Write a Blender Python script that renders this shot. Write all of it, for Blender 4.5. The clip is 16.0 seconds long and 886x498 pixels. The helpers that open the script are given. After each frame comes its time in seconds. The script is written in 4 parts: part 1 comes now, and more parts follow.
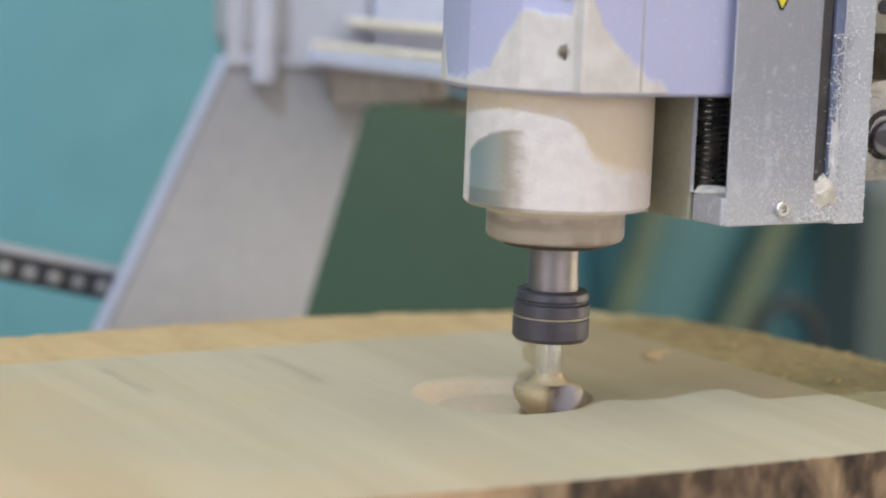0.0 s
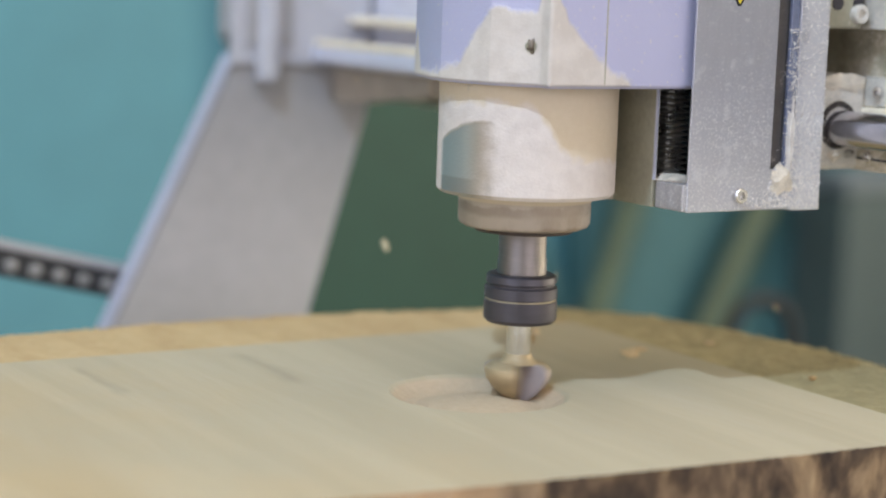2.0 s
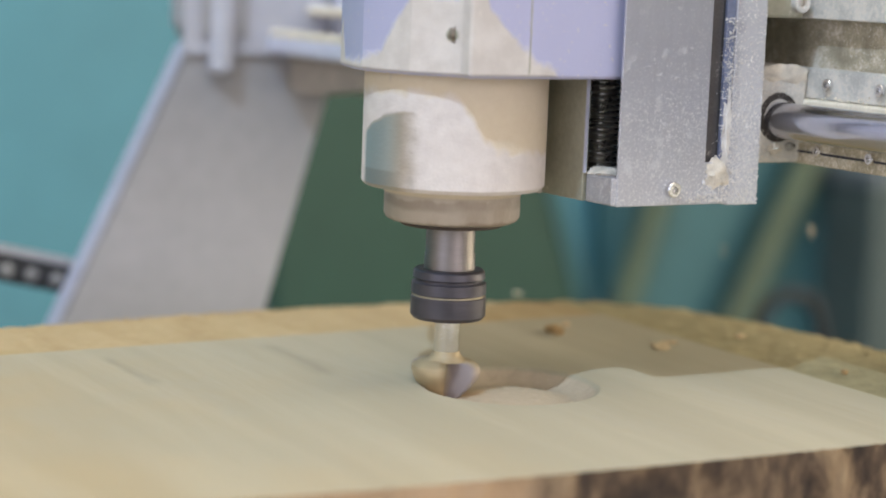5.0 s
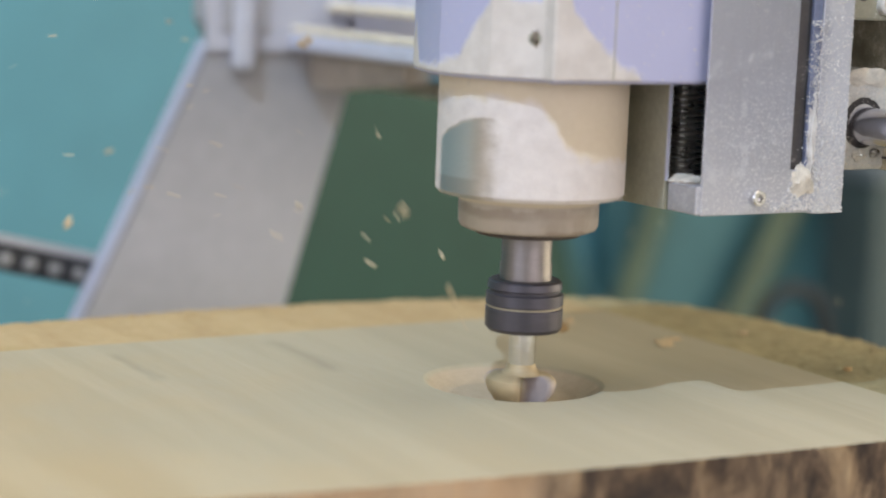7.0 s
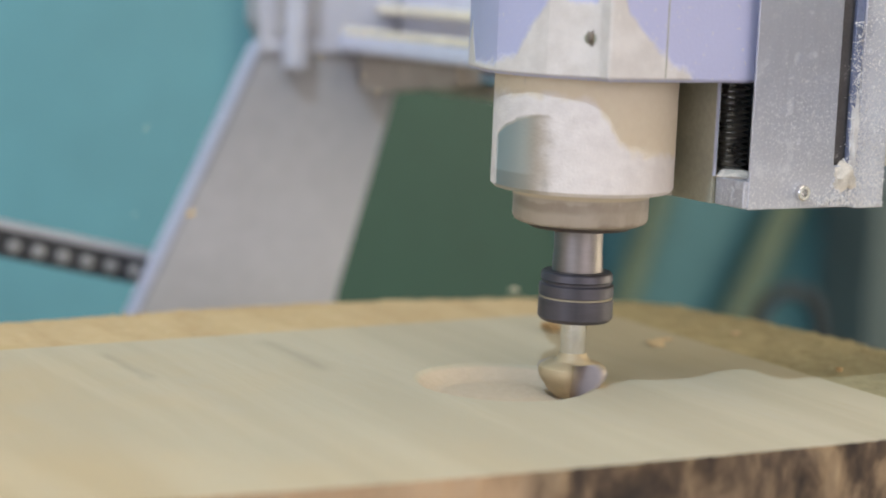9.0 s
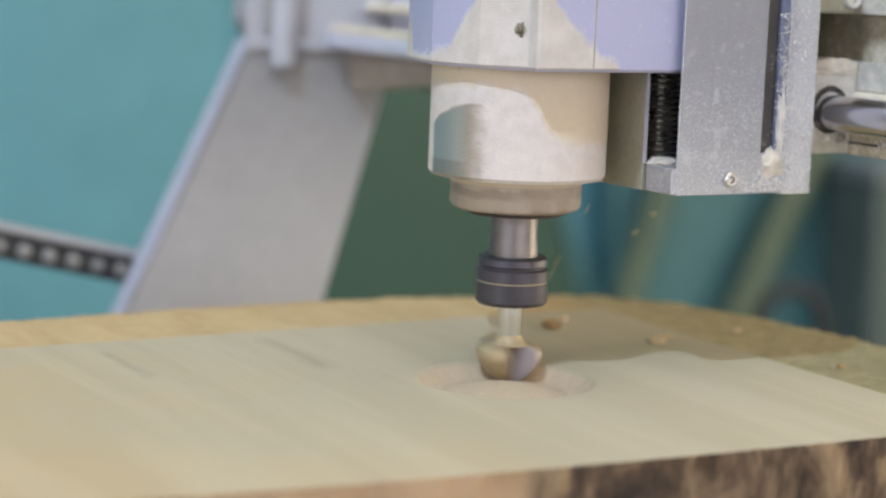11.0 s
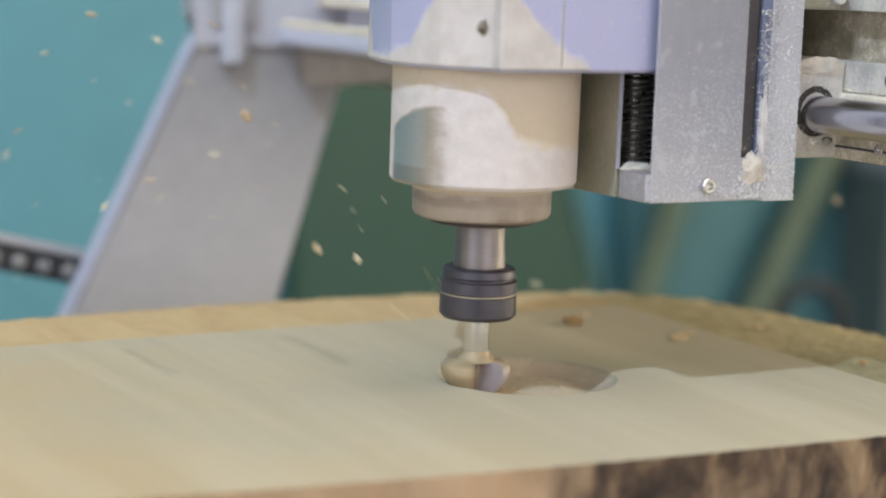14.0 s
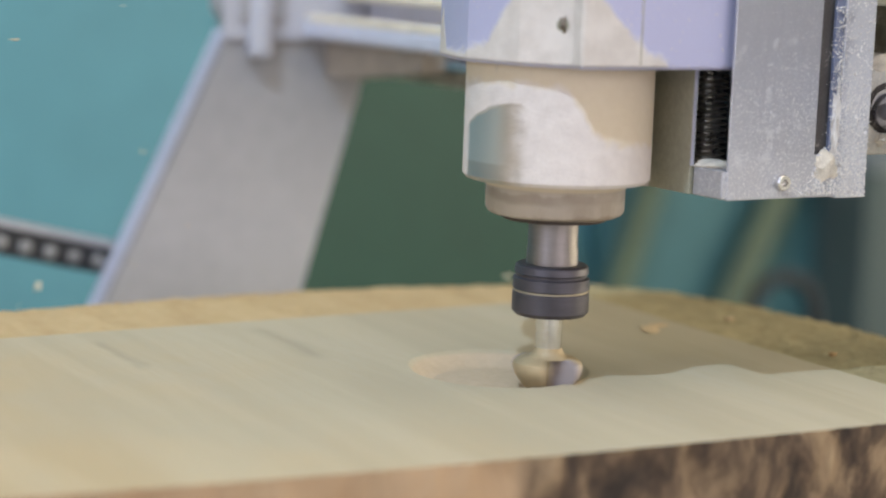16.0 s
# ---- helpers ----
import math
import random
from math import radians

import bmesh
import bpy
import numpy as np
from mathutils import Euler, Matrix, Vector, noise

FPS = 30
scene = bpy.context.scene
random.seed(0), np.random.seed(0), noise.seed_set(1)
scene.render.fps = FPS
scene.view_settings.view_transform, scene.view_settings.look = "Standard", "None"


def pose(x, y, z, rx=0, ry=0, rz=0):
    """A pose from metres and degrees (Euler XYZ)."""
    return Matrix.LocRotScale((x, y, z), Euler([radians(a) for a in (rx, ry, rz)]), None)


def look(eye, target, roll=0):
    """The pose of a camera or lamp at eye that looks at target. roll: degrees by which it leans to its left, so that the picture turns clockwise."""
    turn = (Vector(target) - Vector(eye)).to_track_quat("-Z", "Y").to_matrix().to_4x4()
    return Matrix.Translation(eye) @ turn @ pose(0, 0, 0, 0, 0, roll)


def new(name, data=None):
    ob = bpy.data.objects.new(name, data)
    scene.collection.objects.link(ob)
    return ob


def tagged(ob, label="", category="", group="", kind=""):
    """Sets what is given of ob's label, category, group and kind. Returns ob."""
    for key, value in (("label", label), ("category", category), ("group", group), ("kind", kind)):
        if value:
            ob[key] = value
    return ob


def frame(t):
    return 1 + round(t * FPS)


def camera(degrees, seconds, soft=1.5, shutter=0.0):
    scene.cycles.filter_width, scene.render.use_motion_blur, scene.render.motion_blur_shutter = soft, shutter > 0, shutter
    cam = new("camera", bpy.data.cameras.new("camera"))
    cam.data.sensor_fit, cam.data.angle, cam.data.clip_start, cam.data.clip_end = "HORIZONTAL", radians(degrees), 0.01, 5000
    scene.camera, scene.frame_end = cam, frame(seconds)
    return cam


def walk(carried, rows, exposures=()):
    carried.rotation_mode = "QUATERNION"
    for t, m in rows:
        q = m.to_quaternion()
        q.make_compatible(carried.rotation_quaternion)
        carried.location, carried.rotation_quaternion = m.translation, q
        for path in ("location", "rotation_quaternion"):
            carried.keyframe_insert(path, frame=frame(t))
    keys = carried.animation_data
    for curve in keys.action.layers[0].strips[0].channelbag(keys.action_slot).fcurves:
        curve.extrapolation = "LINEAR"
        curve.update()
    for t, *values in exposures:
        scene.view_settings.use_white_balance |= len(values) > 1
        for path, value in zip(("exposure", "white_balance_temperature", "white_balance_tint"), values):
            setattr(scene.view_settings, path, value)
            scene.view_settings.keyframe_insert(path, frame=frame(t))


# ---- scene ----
# A small gantry router cuts a round pocket in a wooden slab. The slab's top is z = 0, the pocket's
# centre the origin, Y runs along the gantry's beam and X along the gantry's travel.
MM = 0.001


def aim(x, y, z, yaw, pitch, roll):
    """A camera pose from millimetres, a heading clockwise from +Y, a pitch and a lean, in degrees."""
    eye = Vector((x, y, z)) * MM
    a, b = radians(yaw), radians(pitch)
    return look(eye, eye + Vector((math.sin(a) * math.cos(b), math.cos(a) * math.cos(b), math.sin(b))), roll)


# ---- camera ----
CAM_ROWS = [
    (0, aim(-271.15, -423.26, 107.02, 30.724, -7.864, 2.152)),
    (0.5, aim(-270.63, -423.59, 106.85, 31.069, -7.841, 2.071)),
    (1, aim(-269.86, -423.75, 106.38, 31.262, -7.869, 2.058)),
    (1.5, aim(-269.36, -423.20, 106.29, 31.364, -7.895, 2.066)),
    (2, aim(-270.45, -422.19, 107.59, 31.430, -7.965, 2.087)),
    (2.5, aim(-271.03, -420.49, 107.19, 31.208, -7.993, 2.145)),
    (3, aim(-270.57, -420.25, 107.52, 30.992, -8.029, 2.230)),
    (3.5, aim(-270.04, -421.00, 106.59, 30.815, -7.985, 2.265)),
    (6, aim(-271.49, -420.22, 106.59, 30.606, -8.257, 2.214)),
    (6.5, aim(-271.15, -420.52, 106.70, 30.556, -8.271, 2.242)),
    (7, aim(-272.48, -421.07, 107.73, 30.648, -8.353, 2.286)),
    (7.5, aim(-270.95, -421.42, 108.18, 30.528, -8.375, 2.397)),
    (8, aim(-270.87, -422.36, 108.19, 30.571, -8.332, 2.407)),
    (8.5, aim(-270.61, -423.06, 107.48, 30.594, -8.277, 2.374)),
    (11, aim(-269.37, -422.34, 106.66, 30.530, -8.313, 2.229)),
    (11.5, aim(-270.07, -422.43, 106.26, 30.529, -8.322, 2.190)),
    (12, aim(-270.68, -421.45, 106.64, 30.338, -8.324, 2.180)),
    (12.5, aim(-270.58, -420.96, 106.91, 30.077, -8.334, 2.150)),
    (13, aim(-271.53, -421.09, 107.27, 30.051, -8.330, 2.131)),
    (13.5, aim(-271.15, -421.56, 106.99, 29.997, -8.352, 2.104)),
    (14, aim(-270.60, -421.38, 106.72, 30.076, -8.443, 2.079)),
    (14.5, aim(-270.12, -421.75, 106.72, 30.151, -8.486, 2.053)),
    (15, aim(-269.52, -421.76, 106.54, 30.276, -8.481, 2.121)),
    (15.5, aim(-269.53, -422.23, 105.89, 30.547, -8.520, 2.087)),
    (16, aim(-269.56, -422.75, 106.59, 30.754, -8.606, 2.117)),
]
cam = camera(25.47, 16.0, soft=1.9, shutter=0.5)
cam.data.dof.use_dof = True
cam.data.dof.focus_distance = 0.500
cam.data.dof.aperture_fstop = 7.0
walk(cam, CAM_ROWS)

# ---- light ----
world = bpy.data.worlds.new("world")
scene.world = world
world.use_nodes = True
world.node_tree.nodes["Background"].inputs["Color"].default_value = (0.75, 0.8, 0.9, 1)
world.node_tree.nodes["Background"].inputs["Strength"].default_value = 0.05


def lamp(name, kind, m, power, color, size=0.1, size_y=None):
    data = bpy.data.lights.new(name, kind)
    data.energy, data.color = power, color
    if kind == "AREA":
        data.size = size
        if size_y:
            data.shape, data.size_y = "RECTANGLE", size_y
    else:
        data.shadow_soft_size = size
    ob = new(name, data)
    ob.matrix_world = m
    return ob


# key placed by the direction of the cast shadows
KEY_AT = Vector((-0.86, -0.54, 1.47))
lamp("key_lamp", "SPOT", look(KEY_AT, (0.05, 0.03, 0)), 86, (0.57, 0.76, 1.0), 0.004).data.spot_size = radians(50)
# broad warm fill from above, added for the ambient light
lamp("ceiling_fill_lamp", "AREA", look((0.1, -0.28, 1.6), (0.1, -0.28, 0)), 16, (1.0, 0.86, 0.72), 2.0)
# three area lamps added as fill from the west, south and east
lamp("west_fill_lamp", "AREA", look((-1.49, -0.8, 0.42), (0, -0.8, 0.42)), 10.5, (0.76, 0.81, 1.0), 1.15, 0.88)
lamp("south_fill_lamp", "AREA", look((0.35, -1.39, 0.42), (0.35, 0, 0.42)), 12.5, (0.94, 0.88, 0.95), 1.40, 0.86)
lamp("east_fill_lamp", "AREA", look((1.49, -0.45, 0.42), (0, -0.45, 0.42)), 34, (1.0, 0.90, 0.67), 1.15, 0.88)
scene.view_settings.exposure = -0.375


# ---- materials ----
class Nodes:
    """Short hand for a material's node tree."""

    def __init__(self, name):
        self.mat = bpy.data.materials.new(name)
        self.mat.use_nodes = True
        self.tree = self.mat.node_tree
        self.bsdf = self.tree.nodes["Principled BSDF"]
        self.coords = self.tree.nodes.new("ShaderNodeTexCoord")
        self.obj = self.coords.outputs["Object"]

    def link(self, value, socket):
        if isinstance(value, bpy.types.NodeSocket):
            self.tree.links.new(value, socket)
        elif isinstance(value, (tuple, list)):
            socket.default_value = (*value, 1) if len(value) == 3 and len(socket.default_value) == 4 else value
        else:
            socket.default_value = value

    def math(self, op, a, b=0.0, c=0.0, clamp=False):
        n = self.tree.nodes.new("ShaderNodeMath")
        n.operation, n.use_clamp = op, clamp
        for v, s in zip((a, b, c), n.inputs):
            self.link(v, s)
        return n.outputs[0]

    def step(self, value, lo, hi):
        n = self.tree.nodes.new("ShaderNodeMapRange")
        n.interpolation_type = "SMOOTHSTEP"
        self.link(value, n.inputs["Value"])
        n.inputs["From Min"].default_value, n.inputs["From Max"].default_value = lo, hi
        return n.outputs["Result"]

    def mapped(self, scale=(1, 1, 1), turn=(0, 0, 0), shift=(0, 0, 0)):
        n = self.tree.nodes.new("ShaderNodeMapping")
        self.link(self.obj, n.inputs["Vector"])
        n.inputs["Scale"].default_value, n.inputs["Rotation"].default_value = scale, turn
        n.inputs["Location"].default_value = shift
        return n.outputs[0]

    def noise(self, scale, detail=4.0, rough=0.55, vector=None, distort=0.0):
        n = self.tree.nodes.new("ShaderNodeTexNoise")
        self.link(vector or self.obj, n.inputs["Vector"])
        n.inputs["Scale"].default_value, n.inputs["Detail"].default_value = scale, detail
        n.inputs["Roughness"].default_value, n.inputs["Distortion"].default_value = rough, distort
        return n.outputs["Fac"]

    def specks(self, scale, density, vector=None):
        """Round specks of random size; density from 0 to 1 may be a socket."""
        v = self.tree.nodes.new("ShaderNodeTexVoronoi")
        self.link(vector or self.obj, v.inputs["Vector"])
        v.inputs["Scale"].default_value = scale
        pick = self.xyz(v.outputs["Color"])[0]
        size = self.math("MULTIPLY", self.math("SUBTRACT", density, pick), 0.75, clamp=True)
        return self.step(self.math("SUBTRACT", size, v.outputs["Distance"]), -0.05, 0.12)

    def xyz(self, vector=None):
        n = self.tree.nodes.new("ShaderNodeSeparateXYZ")
        self.link(vector or self.obj, n.inputs[0])
        return n.outputs[0], n.outputs[1], n.outputs[2]

    def ramp(self, value, stops):
        n = self.tree.nodes.new("ShaderNodeValToRGB")
        self.link(value, n.inputs[0])
        e = n.color_ramp.elements
        while len(e) < len(stops):
            e.new(0.5)
        for k, (p, c) in zip(e, stops):
            k.position = p
            k.color = (c, c, c, 1) if isinstance(c, (int, float)) else (*c, 1)
        return n.outputs[0]

    def mix(self, fac, a, b):
        n = self.tree.nodes.new("ShaderNodeMix")
        n.data_type = "RGBA"
        self.link(fac, n.inputs[0])
        self.link(a, n.inputs[6])
        self.link(b, n.inputs[7])
        return n.outputs[2]

    def lerp(self, fac, a, b):
        n = self.tree.nodes.new("ShaderNodeMix")
        self.link(fac, n.inputs[0])
        self.link(a, n.inputs[2])
        self.link(b, n.inputs[3])
        return n.outputs[0]

    def bump(self, height, strength, distance):
        n = self.tree.nodes.new("ShaderNodeBump")
        self.link(height, n.inputs["Height"])
        n.inputs["Strength"].default_value, n.inputs["Distance"].default_value = strength, distance
        return n.outputs[0]

    def finish(self, color, rough=0.5, metal=0.0, normal=None, coat=0.0):
        self.link(color, self.bsdf.inputs["Base Color"])
        self.link(rough, self.bsdf.inputs["Roughness"])
        self.link(metal, self.bsdf.inputs["Metallic"])
        if normal is not None:
            self.link(normal, self.bsdf.inputs["Normal"])
        self.bsdf.inputs["Coat Weight"].default_value = coat
        return self.mat


DUST = (0.66, 0.53, 0.37)
PALE_DUST = (0.74, 0.68, 0.60)


def plain(name, color, rough=0.5, metal=0.0, scale=60.0, vary=0.25, bump=0.15, dusty=0.0):
    """Paint, plastic or metal with fine grain, larger stains and, if wanted, specks of dust."""
    n = Nodes(name)
    fine, broad = n.noise(scale * 12, 3), n.noise(scale, 4)
    tone = n.math("ADD", n.math("MULTIPLY", fine, 0.4), n.math("MULTIPLY", broad, 0.6))
    dark = tuple(c * (1 - vary) for c in color)
    light = tuple(min(1, c * (1 + vary)) for c in color)
    col = n.mix(n.step(tone, 0.3, 0.7), dark, light)
    r = n.lerp(broad, max(0.03, rough - 0.1), min(1, rough + 0.12))
    m = metal
    if dusty:
        mask = n.math("MULTIPLY", n.step(n.math("ADD", n.math("MULTIPLY", n.noise(scale * 7, 5, 0.7), 0.6), n.math("MULTIPLY", broad, 0.4)), 0.62 - 0.2 * dusty, 0.7 - 0.18 * dusty), 0.85)
        col, r = n.mix(mask, col, PALE_DUST), n.lerp(mask, r, 0.95)
        m = n.lerp(mask, metal, 0.0)
    return n.finish(col, r, m, n.bump(fine, bump, 0.0004))


def wood_top():
    n = Nodes("planed_wood")
    x, y, z = n.xyz()
    along = n.mapped((1, 0.07, 1))
    rings = n.noise(42, 4, 0.5, n.mapped((1, 0.08, 1), (0, 0, radians(4))), 0.8)
    fibre = n.noise(900, 3, 0.6, along)
    cloud = n.noise(14, 3, 0.5)
    wash = n.noise(30, 4, 0.6, n.mapped((1, 0.35, 1)))
    grey = n.mix(n.step(rings, 0.35, 0.68), (0.432, 0.380, 0.275), (0.482, 0.428, 0.314))
    warm = n.mix(n.step(rings, 0.35, 0.68), (0.485, 0.382, 0.235), (0.535, 0.432, 0.28))
    # the warmer coloured wood lies towards the front edge's far end
    side = n.math("ADD", n.math("MULTIPLY", x, -9.0), n.math("MULTIPLY", y, -4.0))
    fac = n.step(n.math("ADD", side, n.math("MULTIPLY", n.math("SUBTRACT", cloud, 0.5), 2.2)), 0.35, 1.6)
    col = n.mix(fac, grey, warm)
    col = n.mix(n.math("MULTIPLY", n.step(wash, 0.52, 0.72), 0.4), col, (0.47, 0.43, 0.34))
    streak = n.step(n.noise(55, 2, 0.5, n.mapped((1, 0.12, 1), (0, 0, 0.05), (0.3, 0.1, 0))), 0.66, 0.74)
    col = n.mix(n.math("MULTIPLY", streak, 0.16), col, (0.34, 0.31, 0.23))
    # two long dark grain marks near the far edge
    for at, lo, hi, wide in ((-0.0853, 0.026, 0.072, 0.0035), (-0.037, 0.022, 0.074, 0.0055)):
        off = n.math("ABSOLUTE", n.math("SUBTRACT", n.math("MULTIPLY_ADD", n.math("SUBTRACT", n.noise(60, 2), 0.5), 0.006, x), at))
        line = n.math("SUBTRACT", 1.0, n.step(off, 0.0, wide))
        line = n.math("MULTIPLY", line, n.math("MULTIPLY", n.step(y, lo, lo + 0.012), n.math("SUBTRACT", 1.0, n.step(y, hi - 0.01, hi))))
        col = n.mix(n.math("MULTIPLY", line, n.math("MULTIPLY", n.noise(340, 4, 0.7, along), 0.85)), col, (0.30, 0.262, 0.195))
    col = n.mix(n.math("MULTIPLY", n.step(fibre, 0.4, 0.7), 0.22), col, (0.44, 0.36, 0.23))
    # fresh wood where the cutter has gone below the surface
    ring = n.math("SINE", n.math("MULTIPLY", n.math("POWER", n.math("ADD", n.math("MULTIPLY", x, x), n.math("MULTIPLY", y, y)), 0.5), 7000))
    fresh = n.mix(n.math("ADD", n.math("MULTIPLY", ring, 0.06), n.noise(420, 4)), (0.46, 0.37, 0.26), (0.56, 0.455, 0.335))
    col = n.mix(n.math("SUBTRACT", 1.0, n.step(z, -0.0012, -0.0003)), col, fresh)
    relief = n.math("ADD", n.math("MULTIPLY", fibre, 0.5), n.math("MULTIPLY", n.noise(2200, 2), 0.5))
    n.bsdf.inputs["Specular IOR Level"].default_value = 0.15
    return n.finish(col, n.lerp(wash, 0.75, 0.95), 0.0, n.bump(relief, 0.25, 0.0005))


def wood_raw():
    n = Nodes("raw_wood")
    rings = n.noise(60, 5, 0.65, n.mapped((1, 0.2, 1)), 0.8)
    lumps = n.noise(160, 5, 0.7)
    col = n.mix(n.step(rings, 0.3, 0.7), (0.46, 0.325, 0.165), (0.54, 0.40, 0.215))
    col = n.mix(n.math("MULTIPLY", n.step(lumps, 0.45, 0.75), 0.5), col, (0.61, 0.475, 0.275))
    col = n.mix(n.math("MULTIPLY", n.step(n.noise(40, 4, 0.6), 0.58, 0.72), 0.5), col, (0.42, 0.30, 0.13))
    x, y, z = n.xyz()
    # olive past the planed edge stands in for the margin's shade
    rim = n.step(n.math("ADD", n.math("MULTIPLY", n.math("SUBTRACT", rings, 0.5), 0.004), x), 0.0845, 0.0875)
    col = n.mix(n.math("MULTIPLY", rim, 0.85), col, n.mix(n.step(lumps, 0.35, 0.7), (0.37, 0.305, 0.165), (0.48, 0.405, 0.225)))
    # shade painted in: outer margin darkened towards the bark face, where the key falls
    toned = n.math("MULTIPLY", rim, n.math("SUBTRACT", 1.0, n.step(n.math("MULTIPLY_ADD", n.math("SUBTRACT", lumps, 0.5), 0.02, y), -0.022, 0.016)))
    col = n.mix(n.math("MULTIPLY", toned, 0.85), col, n.mix(n.step(lumps, 0.3, 0.75), (0.25, 0.21, 0.11), (0.34, 0.29, 0.16)))
    return n.finish(col, 0.9, 0.0, n.bump(lumps, 0.7, 0.002))


def wood_edge():
    n = Nodes("bark_edge")
    x, y, z = n.xyz()
    tilt = n.mapped((1, 1, 0.45), (0, radians(28), 0))
    bands = n.noise(52, 4, 0.55, tilt, 1.0)
    fine = n.noise(420, 4, 0.65, tilt)
    col = n.ramp(n.math("ADD", n.math("MULTIPLY", bands, 0.86), n.math("MULTIPLY", fine, 0.14)),
                 [(0.37, (0.03, 0.020, 0.014)), (0.46, (0.088, 0.056, 0.034)), (0.55, (0.24, 0.162, 0.094)), (0.68, (0.41, 0.295, 0.175))])
    bare = n.math("SUBTRACT", 1.0, n.step(n.math("ADD", x, n.math("MULTIPLY", n.math("SUBTRACT", bands, 0.5), 0.01)), -0.047, -0.041))
    col = n.mix(bare, col, n.mix(bands, (0.40, 0.25, 0.14), (0.50, 0.36, 0.22)))
    return n.finish(col, 0.9, 0.0, n.bump(bands, 0.8, 0.003))


def clamp_metal():
    """Silver-lilac anodised block with sawdust caked round its front corner."""
    n = Nodes("lilac_anodised")
    x, y, z = n.xyz()
    s = n.math("DIVIDE", n.math("ADD", y, 0.0315), 0.065, clamp=True)
    q = n.math("DIVIDE", n.math("ADD", x, 0.016), 0.046, clamp=True)
    t = n.math("ADD", n.math("MULTIPLY_ADD", s, -0.5, 0.5), n.math("MULTIPLY", q, 0.5))
    h = n.ramp(t, [(0.0, 0.1), (0.07, 0.12), (0.105, 0.40), (0.14, 0.08), (0.27, 0.13), (0.31, 0.22), (0.345, 0.46), (0.38, 0.66), (0.46, 0.64), (0.49, 1.0), (0.51, 0.95), (0.56, 0.57), (0.65, 0.3), (0.71, 0.15), (0.76, 0.11), (0.80, 0.0)])
    wob = n.math("ADD", n.math("MULTIPLY", n.math("SUBTRACT", n.noise(170, 3, 0.5), 0.5), 0.008), n.math("MULTIPLY", h, 0.030))
    over = n.math("SUBTRACT", n.math("ADD", wob, 0.0805), z)
    mask = n.math("MULTIPLY", n.step(over, -0.0011, 0.0014), n.step(z, 0.0809, 0.0819))
    light = n.noise(26, 3)
    metal = n.mix(light, (0.455, 0.45, 0.63), (0.53, 0.525, 0.715))
    col = n.mix(mask, metal, n.mix(n.step(n.noise(110, 5, 0.6), 0.35, 0.65), (0.62, 0.56, 0.515), (0.71, 0.65, 0.605)))
    specks = n.math("MULTIPLY", n.step(n.noise(900, 2), 0.66, 0.72), 0.5)
    col = n.mix(specks, col, PALE_DUST)
    height = n.math("ADD", n.math("MULTIPLY", mask, 1.0), n.math("MULTIPLY", n.noise(1500, 3), 0.25))
    return n.finish(col, n.lerp(mask, 0.5, 0.95), n.lerp(mask, 0.1, 0.0), n.bump(height, 0.6, 0.0006))


